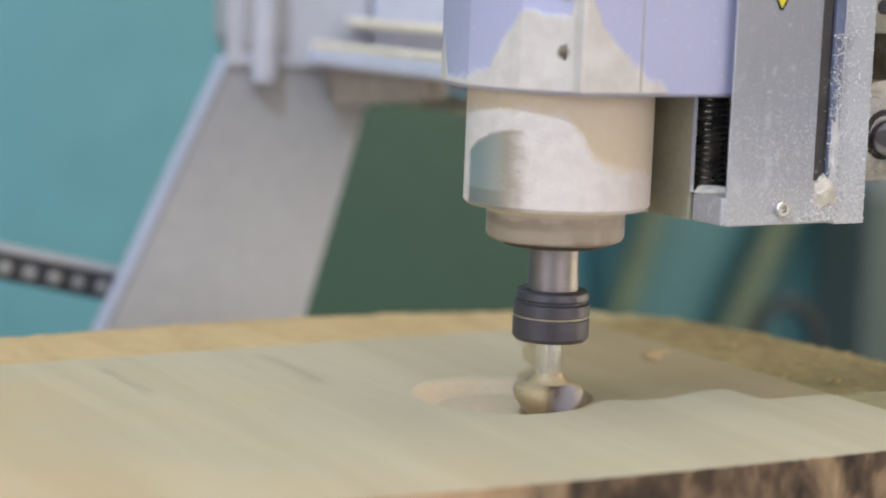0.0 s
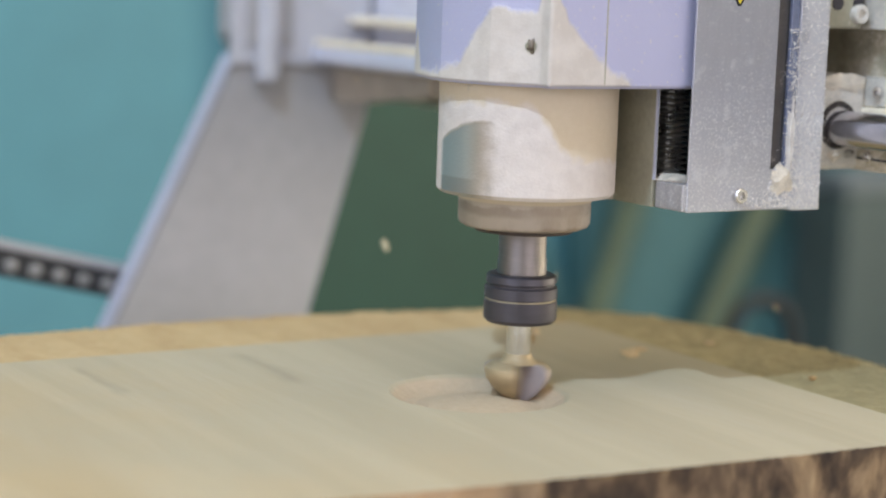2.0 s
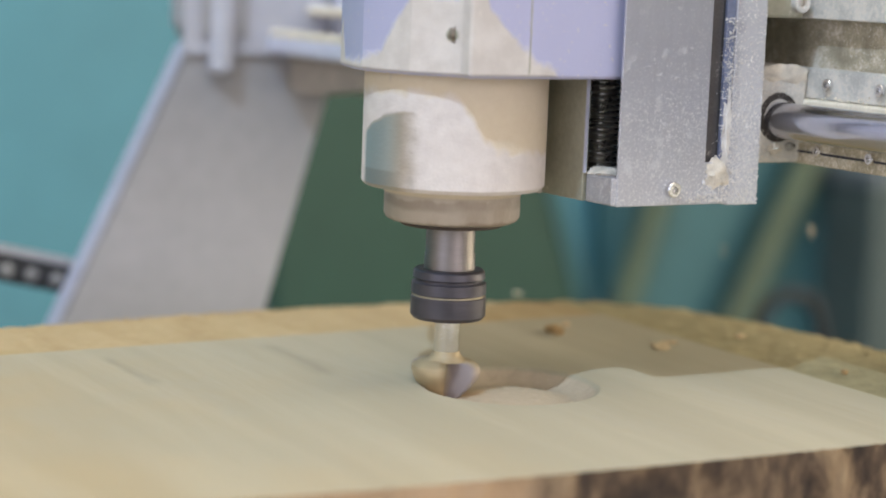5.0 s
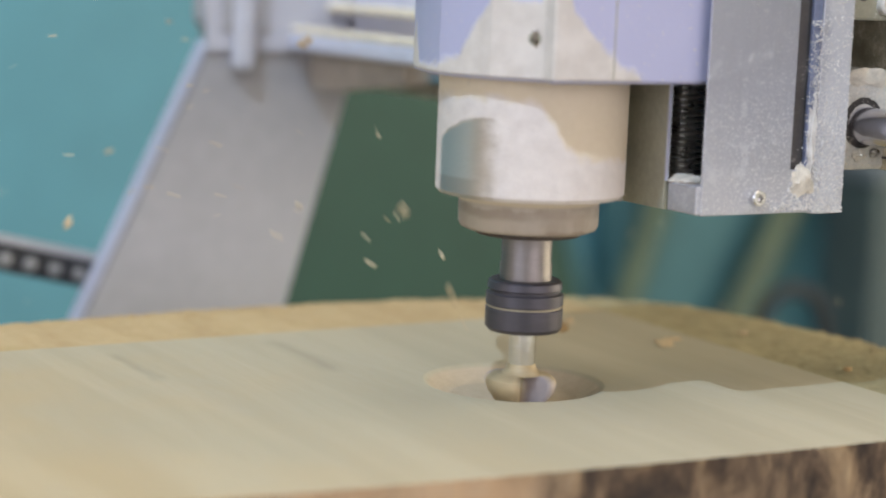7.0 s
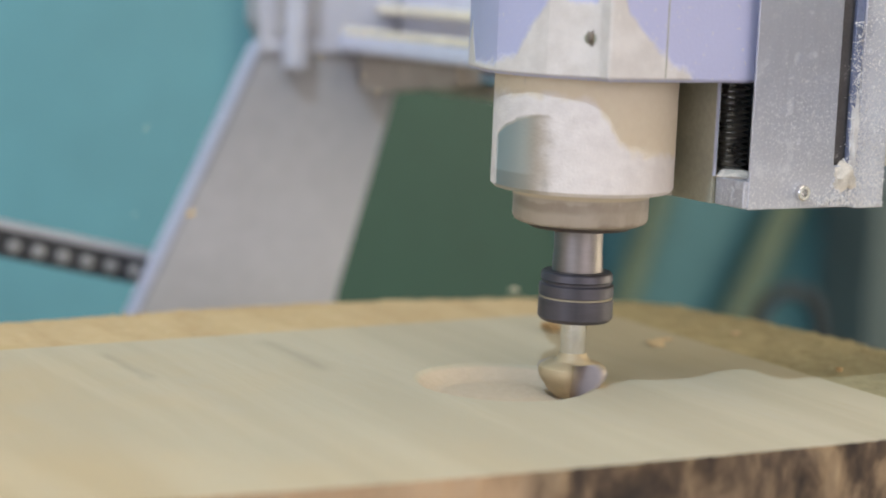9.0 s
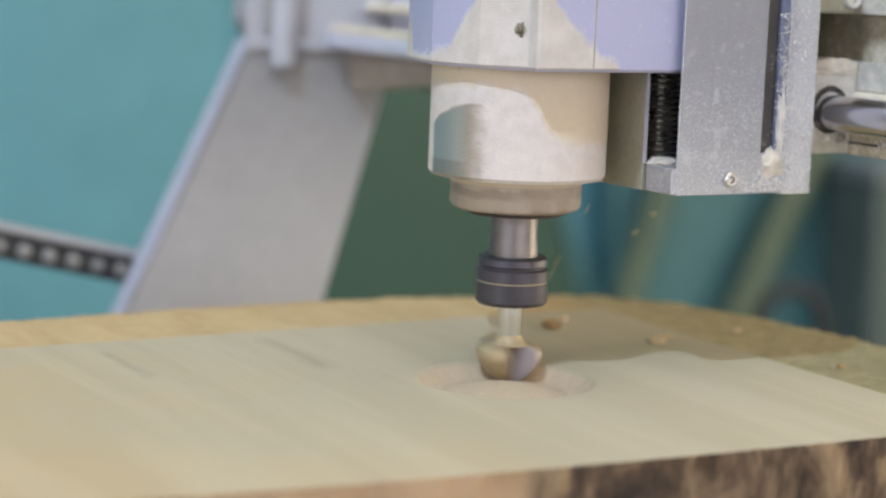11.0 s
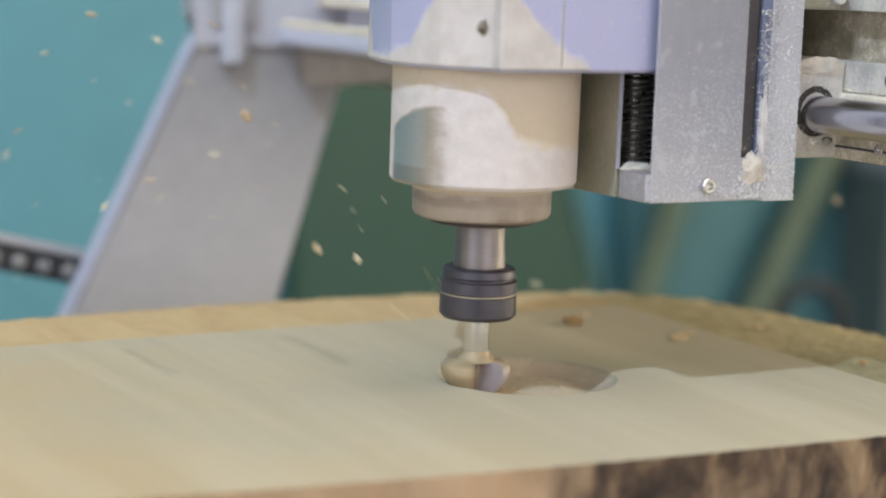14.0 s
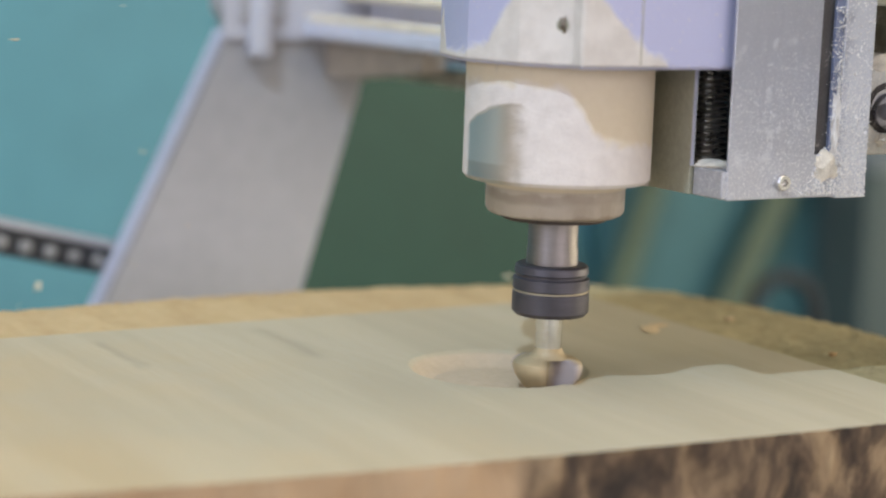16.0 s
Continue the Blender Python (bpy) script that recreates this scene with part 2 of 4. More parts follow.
def motor_metal():
    """Steel spindle nose caked with sawdust, with one wiped patch and the clamp's shadow line in its colours."""
    n = Nodes("dusty_spindle")
    x, y, z = n.xyz()
    s = n.math("DIVIDE", n.math("SUBTRACT", n.math("MULTIPLY", x, 0.86), n.math("MULTIPLY", y, 0.51)), 0.0235)
    w1, w2 = n.math("SUBTRACT", n.noise(150, 4), 0.5), n.math("SUBTRACT", n.noise(200, 3, 0.5), 0.5)
    sw = n.math("MULTIPLY_ADD", w1, 0.35, s)
    zw = n.math("MULTIPLY_ADD", w2, 0.006, z)
    box = n.math("MULTIPLY", n.step(s, -0.97, -0.93), n.math("SUBTRACT", 1.0, n.step(sw, -0.66, -0.30)))
    top = n.math("MULTIPLY_ADD", n.math("POWER", n.math("ABSOLUTE", n.math("ADD", s, 0.55)), 2.0), -0.035, 0.0715)
    bare = n.math("MULTIPLY", box, n.step(n.math("SUBTRACT", top, n.math("MULTIPLY_ADD", w2, 0.002, z)), -0.0004, 0.0008))
    smudge = n.math("MULTIPLY", n.step(n.noise(190, 3, 0.5, n.mapped((1, 1, 0.5))), 0.6, 0.72), n.math("SUBTRACT", 1.0, n.step(s, -0.35, -0.1)))
    # upper edge: the clamp's shadow painted at left and middle, a dust edge at right
    lift = n.ramp(n.math("MULTIPLY_ADD", s, 0.5, 0.5), [(0.0, 0.77), (0.3, 0.78), (0.52, 0.75), (0.60, 0.60), (0.66, 0.42), (0.72, 0.38), (1.0, 0.36)])
    lit_crust = n.step(n.math("SUBTRACT", n.math("MULTIPLY_ADD", lift, 0.034, 0.0497), zw), -0.0014, 0.0016)
    dull = n.mix(n.noise(500, 4), (0.66, 0.545, 0.40), (0.72, 0.61, 0.47))
    lit_thick = n.mix(n.step(n.noise(260, 5, 0.6), 0.2, 0.8), (0.66, 0.585, 0.545), (0.76, 0.685, 0.64))
    col = n.mix(lit_crust, dull, lit_thick)
    col = n.mix(n.math("MULTIPLY", smudge, 0.45), col, (0.42, 0.38, 0.34))
    steel = n.mix(n.step(z, 0.0561, 0.0567), (0.40, 0.39, 0.36), (0.50, 0.52, 0.50))
    # brown streak of the steel's reflections, put into its colour
    steel = n.mix(n.step(s, -0.72, -0.5), steel, (0.44, 0.37, 0.30))
    col = n.mix(bare, col, steel)
    height = n.math("ADD", n.math("MULTIPLY", lit_crust, 0.8), n.math("MULTIPLY", n.noise(1400, 3), 0.4))
    height = n.math("SUBTRACT", height, bare)
    return n.finish(col, n.lerp(bare, 0.95, 0.32), n.lerp(bare, 0.0, 0.6), n.bump(height, 0.5, 0.0007))


def ring_metal():
    """Turned steel ring under a worn film of sawdust, darker below its upper edge and at its foot."""
    n = Nodes("dusty_ring")
    x, y, z = n.xyz()
    film, fine = n.noise(120, 4, 0.6, n.mapped((1, 1, 0.5))), n.noise(900, 3)
    col = n.mix(n.step(film, 0.35, 0.65), (0.43, 0.36, 0.30), (0.52, 0.45, 0.39))
    zw = n.math("MULTIPLY_ADD", n.math("SUBTRACT", film, 0.5), 0.004, z)
    band = n.math("MULTIPLY", n.step(zw, 0.0462, 0.0478), n.math("SUBTRACT", 1.0, n.step(zw, 0.0488, 0.0497)))
    band = n.math("MULTIPLY", band, n.step(n.noise(45, 3), 0.38, 0.6))
    col = n.mix(n.math("MULTIPLY", band, 0.5), col, (0.26, 0.20, 0.15))
    low = n.math("SUBTRACT", 1.0, n.step(zw, 0.0432, 0.0442))
    col = n.mix(n.math("MULTIPLY", low, 0.6), col, (0.30, 0.23, 0.18))
    top = n.step(z, 0.0497, 0.0503)
    col = n.mix(n.math("MULTIPLY", top, 0.8), col, (0.66, 0.55, 0.40))
    return n.finish(col, n.lerp(film, 0.38, 0.6), n.lerp(top, 0.4, 0.0), n.bump(n.math("ADD", film, n.math("MULTIPLY", fine, 0.4)), 0.35, 0.0005))


def plate_metal():
    """Brushed aluminium plate with dust that thickens towards its lower outer corner."""
    n = Nodes("dusty_aluminium")
    x, y, z = n.xyz()
    brush = n.noise(700, 3, 0.6, n.mapped((1, 1, 0.12)))
    broad = n.noise(45, 4)
    col = n.mix(brush, (0.45, 0.45, 0.505), (0.53, 0.53, 0.585))
    near = n.math("ADD", n.math("MULTIPLY", n.math("SUBTRACT", x, 0.045), 6.0), n.math("MULTIPLY", n.math("SUBTRACT", 0.085, z), 3.5))
    lvl = n.math("MULTIPLY_ADD", near, 0.55, n.math("MULTIPLY_ADD", broad, 0.6, -0.28))
    low = n.math("SUBTRACT", 1.0, n.step(n.math("MULTIPLY_ADD", broad, 0.02, z), 0.078, 0.104))
    grains = n.noise(1700, 3, 0.7)
    clots = n.noise(520, 3, 0.6)
    blots = n.noise(210, 3, 0.5)
    dens = n.math("MULTIPLY_ADD", n.step(n.math("MULTIPLY_ADD", broad, 0.02, x), 0.070, 0.079), n.math("MULTIPLY_ADD", low, 0.75, -0.1), n.math("ADD", n.math("MULTIPLY_ADD", lvl, 0.7, 0.30), n.math("MULTIPLY", low, 0.23)), clamp=True)
    m1 = n.step(n.math("MULTIPLY_ADD", n.math("SUBTRACT", dens, 0.5), 0.17, grains), 0.555, 0.63)
    m3 = n.math("MULTIPLY", n.step(n.math("MULTIPLY_ADD", n.math("SUBTRACT", dens, 0.5), 0.16, clots), 0.585, 0.68), 0.6)
    m2 = n.math("MULTIPLY", n.step(n.math("MULTIPLY_ADD", n.math("SUBTRACT", dens, 0.5), 0.16, blots), 0.57, 0.68), 0.5)
    film = n.math("MULTIPLY", n.math("SUBTRACT", 1.0, n.step(n.math("MULTIPLY_ADD", broad, 0.012, z), 0.070, 0.088)), 0.16)
    edge = n.math("MULTIPLY", n.step(n.math("MULTIPLY_ADD", blots, 0.01, x), 0.067, 0.071), n.lerp(low, 0.75, 0.55))
    mask = n.math("MAXIMUM", n.math("MAXIMUM", n.math("MAXIMUM", m1, m2), m3), n.math("MAXIMUM", film, edge))
    mask = n.math("MULTIPLY", mask, n.lerp(low, 0.55, 0.85))
    col = n.mix(mask, col, (0.77, 0.76, 0.755))
    return n.finish(col, n.lerp(mask, 0.38, 0.95), n.lerp(mask, 0.8, 0.0), n.bump(n.math("ADD", mask, n.math("MULTIPLY", brush, 0.2)), 0.4, 0.0004))


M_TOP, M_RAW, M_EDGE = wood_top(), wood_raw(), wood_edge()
M_CLAMP, M_MOTOR, M_PLATE = clamp_metal(), motor_metal(), plate_metal()
M_RING = ring_metal()
M_STEEL = plain("bright_steel", (0.74, 0.72, 0.71), 0.2, 1.0, 120, 0.15, 0.05)
M_SHAFT = plain("dull_steel_shaft", (0.27, 0.24, 0.23), 0.45, 0.8, 120, 0.2, 0.08)
M_CHROME = plain("chrome_rail", (0.66, 0.67, 0.76), 0.2, 1.0, 60, 0.08, 0.03)
M_NUT = plain("blackened_steel", (0.088, 0.08, 0.092), 0.38, 0.6, 150, 0.3, 0.15)
M_NUT_RING = plain("worn_groove", (0.42, 0.36, 0.26), 0.6, 0.4, 150)
M_PLUG = plain("grimy_plug", (0.20, 0.165, 0.13), 0.9, 0.0, 300, 0.4, 0.5)
M_SEAL = plain("brown_rubber", (0.06, 0.042, 0.034), 0.6, 0.0, 150, 0.3, 0.2)
M_CRUMB = plain("pale_crumbs", (0.80, 0.77, 0.74), 0.97, 0.0, 260, 0.15, 0.6)
M_BRASS = plain("gold_cutter", (0.45, 0.345, 0.205), 0.5, 0.2, 200, 0.25, 0.25)
M_CARBIDE = plain("grey_carbide", (0.34, 0.30, 0.31), 0.5, 0.3, 200, 0.12, 0.1)
M_SCREW = plain("greasy_black_screw", (0.40, 0.38, 0.35), 0.28, 0.85, 200, 0.4, 0.2)
M_OLIVE = plain("dusty_olive_metal", (0.40, 0.38, 0.29), 0.6, 0.2, 50, 0.14, 0.15, 0.25)
M_DARK = plain("dark_slot", (0.07, 0.065, 0.075), 0.6, 0.3, 90, 0.35, 0.2)
M_SLOT = plain("dusty_dark_slot", (0.11, 0.10, 0.10), 0.8, 0.0, 120, 0.2, 0.3, 0.12)
M_BLUE = plain("blued_rail", (0.24, 0.27, 0.40), 0.35, 0.6, 60, 0.2, 0.1)
M_WHITE = plain("dusted_white_block", (0.66, 0.63, 0.58), 0.85, 0.0, 150, 0.2, 0.4, 0.5)
M_GRIT = plain("gritty_seal", (0.07, 0.06, 0.055), 0.8, 0.1, 260, 0.5, 0.6, 0.25)
M_HEAP = plain("sawdust_heap", (0.74, 0.67, 0.57), 0.97, 0.0, 260, 0.22, 0.9)
M_BEAM = plain("dusty_beam", (0.46, 0.40, 0.29), 0.75, 0.15, 170, 0.35, 0.3, 0.5)
M_STRIP = plain("dusty_strip", (0.60, 0.58, 0.53), 0.7, 0.15, 150, 0.2, 0.3, 0.7)
M_POST = plain("matt_grey_post", (0.56, 0.555, 0.615), 0.65, 0.0, 12, 0.06, 0.1)
M_UPRIGHT = plain("grey_painted_plate", (0.445, 0.432, 0.45), 0.55, 0.1, 12, 0.08, 0.1)
M_UPEDGE = plain("pale_plate_edge", (0.55, 0.56, 0.68), 0.5, 0.2, 12, 0.08, 0.1)
M_GUSSET = plain("brown_gusset", (0.41, 0.355, 0.30), 0.7, 0.0, 20, 0.2, 0.2)
M_BAR = plain("lilac_bar", (0.68, 0.69, 0.80), 0.45, 0.1, 20, 0.1, 0.1)
M_CREAM = plain("dust_ledge", (0.82, 0.74, 0.59), 0.95, 0.0, 90, 0.15, 0.6)
M_CHAIN = plain("black_plastic", (0.03, 0.03, 0.033), 0.5, 0.0, 60, 0.3, 0.1)
M_DOT = plain("pale_stud", (0.27, 0.265, 0.26), 0.6, 0.0, 60, 0.2, 0.1)
M_TEAL = plain("teal_wall_paint", (0.092, 0.262, 0.325), 0.65, 0.0, 3.0, 0.08, 0.05)
# darker copy of M_TEAL: weaker light on the wall's right part, as colour
M_TEAL_SHADED = plain("shaded_teal_paint", (0.046, 0.135, 0.155), 0.6, 0.0, 3.0, 0.15, 0.05)
M_GREEN = plain("dark_green_board", (0.019, 0.061, 0.042), 0.6, 0.0, 4.0, 0.15, 0.05)
M_TUBE = plain("olive_tube", (0.085, 0.115, 0.068), 0.5, 0.0, 20, 0.2, 0.1)
M_HOSE = plain("dark_hose", (0.010, 0.013, 0.017), 0.7, 0.0, 40, 0.2, 0.1)
M_CABINET = plain("grey_cabinet", (0.068, 0.095, 0.095), 0.55, 0.0, 8, 0.15, 0.05)
# kept pale so the walls out of view bounce fill light
M_ROOM = plain("room_plaster", (0.74, 0.74, 0.72), 0.8, 0.0, 2.0, 0.06, 0.1)
M_FLOOR = plain("concrete_floor", (0.25, 0.24, 0.23), 0.8, 0.0, 3.0, 0.15, 0.2)
M_BED = plain("grey_bed", (0.35, 0.35, 0.36), 0.5, 0.4, 20, 0.15, 0.1)
M_YELLOW = plain("yellow_sticker", (0.75, 0.62, 0.04), 0.5, 0.0, 60, 0.08, 0.05)
M_BLACK = plain("black_print", (0.02, 0.02, 0.02), 0.5, 0.0, 60, 0.1, 0.05)
M_CHIP = plain("wood_chip", (0.66, 0.50, 0.30), 0.9, 0.0, 400, 0.25, 0.4)
M_CHIP_DARK = plain("brown_chip", (0.42, 0.27, 0.12), 0.9, 0.0, 400, 0.3, 0.4)
M_CHIP_PALE = plain("pale_chip", (0.78, 0.66, 0.46), 0.9, 0.0, 400, 0.15, 0.4)


# ---- mesh helpers: all in millimetres ----
def part(name, bm, material, parent=None, label="", smooth=False):
    bmesh.ops.scale(bm, vec=(MM, MM, MM), verts=bm.verts)
    bmesh.ops.recalc_face_normals(bm, faces=bm.faces)
    mesh = bpy.data.meshes.new(name)
    bm.to_mesh(mesh)
    bm.free()
    if smooth:
        for f in mesh.polygons:
            f.use_smooth = True
        mesh.set_sharp_from_angle(angle=radians(35))
    mesh.materials.append(material)
    ob = new(name, mesh)
    ob.parent = parent
    if label:
        ob["label"] = label
    return ob


def thing(name, label, category, group="", kind=""):
    return tagged(new(name), label, category, group, kind)


def bevel(bm, width, segments=2):
    if width:
        edges = [e for e in bm.edges if len(e.link_faces) == 2 and e.calc_face_angle(0) > 0.5]
        bmesh.ops.bevel(bm, geom=edges, offset=width, segments=segments, profile=0.5, affect="EDGES")
    return bm


def box(x0, x1, y0, y1, z0, z1, soft=0.3):
    bm = bmesh.new()
    m = Matrix.Translation(((x0 + x1) / 2, (y0 + y1) / 2, (z0 + z1) / 2)) @ Matrix.Diagonal((x1 - x0, y1 - y0, z1 - z0, 1))
    bmesh.ops.create_cube(bm, size=1, matrix=m)
    return bevel(bm, soft)


def prism(points, axis, a, b, soft=0.3):
    """A polygon in the plane across the axis, drawn out from a to b."""
    bm = bmesh.new()

    def at(p, h):
        return {"z": (p[0], p[1], h), "y": (p[0], h, p[1]), "x": (h, p[0], p[1])}[axis]

    lo, hi = [bm.verts.new(at(p, a)) for p in points], [bm.verts.new(at(p, b)) for p in points]
    bm.faces.new(lo)
    bm.faces.new(hi)
    for i in range(len(points)):
        j = (i + 1) % len(points)
        bm.faces.new((lo[i], lo[j], hi[j], hi[i]))
    bmesh.ops.recalc_face_normals(bm, faces=bm.faces)
    return bevel(bm, soft)


def lathe(profile, m=None, steps=48, closed=True):
    """A body of revolution from (radius, height) pairs."""
    bm = bmesh.new()
    rings = []
    for r, z in profile:
        rings.append([bm.verts.new((r * math.cos(2 * math.pi * k / steps), r * math.sin(2 * math.pi * k / steps), z)) for k in range(steps)])
    for a, b in zip(rings, rings[1:]):
        for k in range(steps):
            j = (k + 1) % steps
            bm.faces.new((a[k], a[j], b[j], b[k]))
    if closed:
        bm.faces.new(rings[0])
        bm.faces.new(rings[-1])
    if m is not None:
        bmesh.ops.transform(bm, matrix=m, verts=bm.verts)
    return bm


def sector(profile, a, b, steps=20):
    """A slice of a body of revolution, from the angle a to b, closed on its two flat sides."""
    bm = bmesh.new()
    cols = []
    for k in range(steps + 1):
        t = a + (b - a) * k / steps
        cols.append([bm.verts.new((r * math.cos(t), r * math.sin(t), z)) for r, z in profile])
    axis = [bm.verts.new((0, 0, profile[-1][1])), bm.verts.new((0, 0, profile[0][1]))]
    for p, q in zip(cols, cols[1:]):
        for k in range(len(profile) - 1):
            bm.faces.new((p[k], q[k], q[k + 1], p[k + 1]))
        bm.faces.new((p[0], axis[1], q[0]))
        bm.faces.new((p[-1], q[-1], axis[0]))
    bm.faces.new(cols[0] + axis)
    bm.faces.new(cols[-1] + axis)
    return bm


def rod(p, q, r, steps=32, chamfer=0.4):
    p, q = Vector(p), Vector(q)
    n = (q - p).length
    m = Matrix.Translation(p) @ (q - p).to_track_quat("Z", "Y").to_matrix().to_4x4()
    return lathe([(r - chamfer, 0), (r, chamfer), (r, n - chamfer), (r - chamfer, n)], m, steps)


def tube(points, r, steps=14):
    """A round tube along a smooth line of points."""
    pts = [Vector(p) for p in points]
    fine = []
    for i in range(len(pts) - 1):
        p0, p1, p2, p3 = pts[max(i - 1, 0)], pts[i], pts[i + 1], pts[min(i + 2, len(pts) - 1)]
        for k in range(8):
            t = k / 8
            fine.append(0.5 * (2 * p1 + (p2 - p0) * t + (2 * p0 - 5 * p1 + 4 * p2 - p3) * t * t + (3 * p1 - p0 - 3 * p2 + p3) * t ** 3))
    fine.append(pts[-1])
    bm = bmesh.new()
    rings = []
    for i, p in enumerate(fine):
        d = (fine[min(i + 1, len(fine) - 1)] - fine[max(i - 1, 0)]).to_track_quat("Z", "Y")
        rings.append([bm.verts.new(p + d @ Vector((r * math.cos(2 * math.pi * k / steps), r * math.sin(2 * math.pi * k / steps), 0))) for k in range(steps)])
    for a, b in zip(rings, rings[1:]):
        for k in range(steps):
            bm.faces.new((a[k], a[(k + 1) % steps], b[(k + 1) % steps], b[k]))
    bm.faces.new(rings[0])
    bm.faces.new(rings[-1])
    return bm


def lump(rx, ry, rz, seed, rough=0.35, at=(0, 0, 0)):
    """A small uneven heap or crumb."""
    bm = bmesh.new()
    bmesh.ops.create_icosphere(bm, subdivisions=3 if rx + rz > 2.2 else 2, radius=1)
    for f in bm.faces:
        f.smooth = True
    for v in bm.verts:
        v.co *= 1 + rough * noise.noise(v.co * 1.7 + Vector((seed * 3.1, seed, 0))) + 0.5 * rough * noise.noise(v.co * 5 + Vector((0, seed, 0)))
        v.co = Vector((v.co.x * rx, v.co.y * ry, v.co.z * rz)) + Vector(at)
    return bm


def crumbs(count, where, big, seed):
    """Many tiny angular crumbs at places given by where(random)."""
    r = random.Random(seed)
    bm = bmesh.new()
    for _ in range(count):
        c = Vector(where(r))
        k = big * (0.35 + 0.65 * r.random() ** 2)
        ax = [Vector((r.gauss(0, 1), r.gauss(0, 1), r.gauss(0, 1))).normalized() * k * r.uniform(0.6, 1.3) for _ in range(3)]
        ends = [bm.verts.new(c + d * g) for d in ax for g in (1, -1)]
        for a in (0, 1):
            for b in (2, 3):
                for e in (4, 5):
                    bm.faces.new((ends[a], ends[b], ends[e]))
    return bm


def grid_mesh(rows):
    """A sheet from rows of points."""
    bm = bmesh.new()
    vs = [[bm.verts.new(p) for p in r] for r in rows]
    for a, b in zip(vs, vs[1:]):
        for k in range(len(a) - 1):
            bm.faces.new((a[k], a[k + 1], b[k + 1], b[k]))
    return bm


def cap_screw(parent, at, r, facing, material=None, name="screw"):
    """A socket-head screw whose head points along facing."""
    m = Matrix.Translation(at) @ Vector(facing).to_track_quat("Z", "Y").to_matrix().to_4x4()
    prof = [(r * 0.9, -r * 0.3), (r, -r * 0.2), (r, r * 0.7), (r * 0.88, r * 0.85), (r * 0.5, r * 0.85), (r * 0.45, r * 0.3), (0.05, r * 0.28)]
    return part(name, lathe(prof, m, 24), material or M_STEEL, parent, smooth=True)


# ---- room ----
def room():
    for name, b, m in (("floor", box(-1560, 1560, -1460, 960, -960, -940, 0), M_FLOOR),
                       ("ceiling", box(-1560, 1560, -1460, 960, 1660, 1680, 0), M_ROOM),
                       ("wall_north", box(-1500, 1500, 900, 960, -940, 1660, 0), M_TEAL),
                       ("wall_south", box(-1500, -400, -1460, -1400, -940, 1660, 0), M_ROOM),
                       ("wall_south_far", box(1100, 1500, -1460, -1400, -940, 1660, 0), M_ROOM),
                       ("wall_south_sill", box(-400, 1100, -1460, -1400, -940, -40, 0), M_ROOM),
                       ("wall_south_head", box(-400, 1100, -1460, -1400, 880, 1660, 0), M_ROOM),
                       ("wall_east", box(1500, 1560, 150, 960, -940, 1660, 0), M_ROOM),
                       ("wall_east_far", box(1500, 1560, -1460, -1050, -940, 1660, 0), M_ROOM),
                       ("wall_east_sill", box(1500, 1560, -1050, 150, -940, -40, 0), M_ROOM),
                       ("wall_east_head", box(1500, 1560, -1050, 150, 880, 1660, 0), M_ROOM),
                       ("wall_west", box(-1560, -1500, -200, 960, -940, 1660, 0), M_ROOM),
                       ("wall_west_far", box(-1560, -1500, -1460, -1390, -940, 1660, 0), M_ROOM),
                       ("wall_west_sill", box(-1560, -1500, -1390, -200, -940, -40, 0), M_ROOM),
                       ("wall_west_head", box(-1560, -1500, -1390, -200, 880, 1660, 0), M_ROOM)):
        tagged(part(name, b, m), "plain painted workshop " + name.split("_")[0], name.split("_")[0], kind="structure")
    # unseen windows, added to frame the three fill lamps
    w = thing("fill_window_1", "unseen white framed window added for a fill lamp", "window", kind="structure")
    for b in (box(-1555, -1515, -1388, -1350, -38, 878, 3), box(-1555, -1515, -240, -202, -38, 878, 3), box(-1555, -1515, -1349, -241, -38, 0, 3), box(-1555, -1515, -1349, -241, 840, 878, 3)):
        part("fill_window_frame", b, M_ROOM, w)
    w = thing("fill_window_2", "unseen white framed window added for a fill lamp", "window", kind="structure")
    for b in (box(-398, -360, -1455, -1415, -38, 878, 3), box(1060, 1098, -1455, -1415, -38, 878, 3), box(-359, 1059, -1455, -1415, -38, 0, 3), box(-359, 1059, -1455, -1415, 840, 878, 3)):
        part("fill_window_frame", b, M_ROOM, w)
    w = thing("fill_window_3", "unseen white framed window added for a fill lamp", "window", kind="structure")
    for b in (box(1515, 1555, -1048, -1010, -38, 878, 3), box(1515, 1555, 110, 148, -38, 878, 3), box(1515, 1555, -1009, 109, -38, 0, 3), box(1515, 1555, -1009, 109, 840, 878, 3)):
        part("fill_window_frame", b, M_ROOM, w)
    # frame added out of view round the overhead fill
    c = thing("ceiling_fill_frame", "unseen square frame added round the ceiling fill lamp", "ceiling light")
    for b in (box(-940, -905, -1320, 760, 1612, 1659, 3), box(1105, 1140, -1320, 760, 1612, 1659, 3), box(-904, 1104, -1320, -1285, 1612, 1659, 3), box(-904, 1104, 725, 760, 1612, 1659, 3)):
        part("frame", b, M_ROOM, c)
    # fixture added out of view to hold the key
    k = thing("key_lamp_housing", "unseen black housing added round the key lamp, on a ceiling stem", "work lamp")
    m = look(KEY_AT * 1000, (50, 30, 0))
    part("shade", lathe([(62, -40), (64, -40), (58, 30), (30, 70), (8, 75), (8, 73), (28, 68), (55, 29), (62, -40)], m, 32, False), M_NUT, k, smooth=True)
    top = m @ Vector((0, 0, 74))
    part("stem", rod(top, (top.x, top.y, 1659), 7, 16), M_NUT, k, smooth=True)


room()


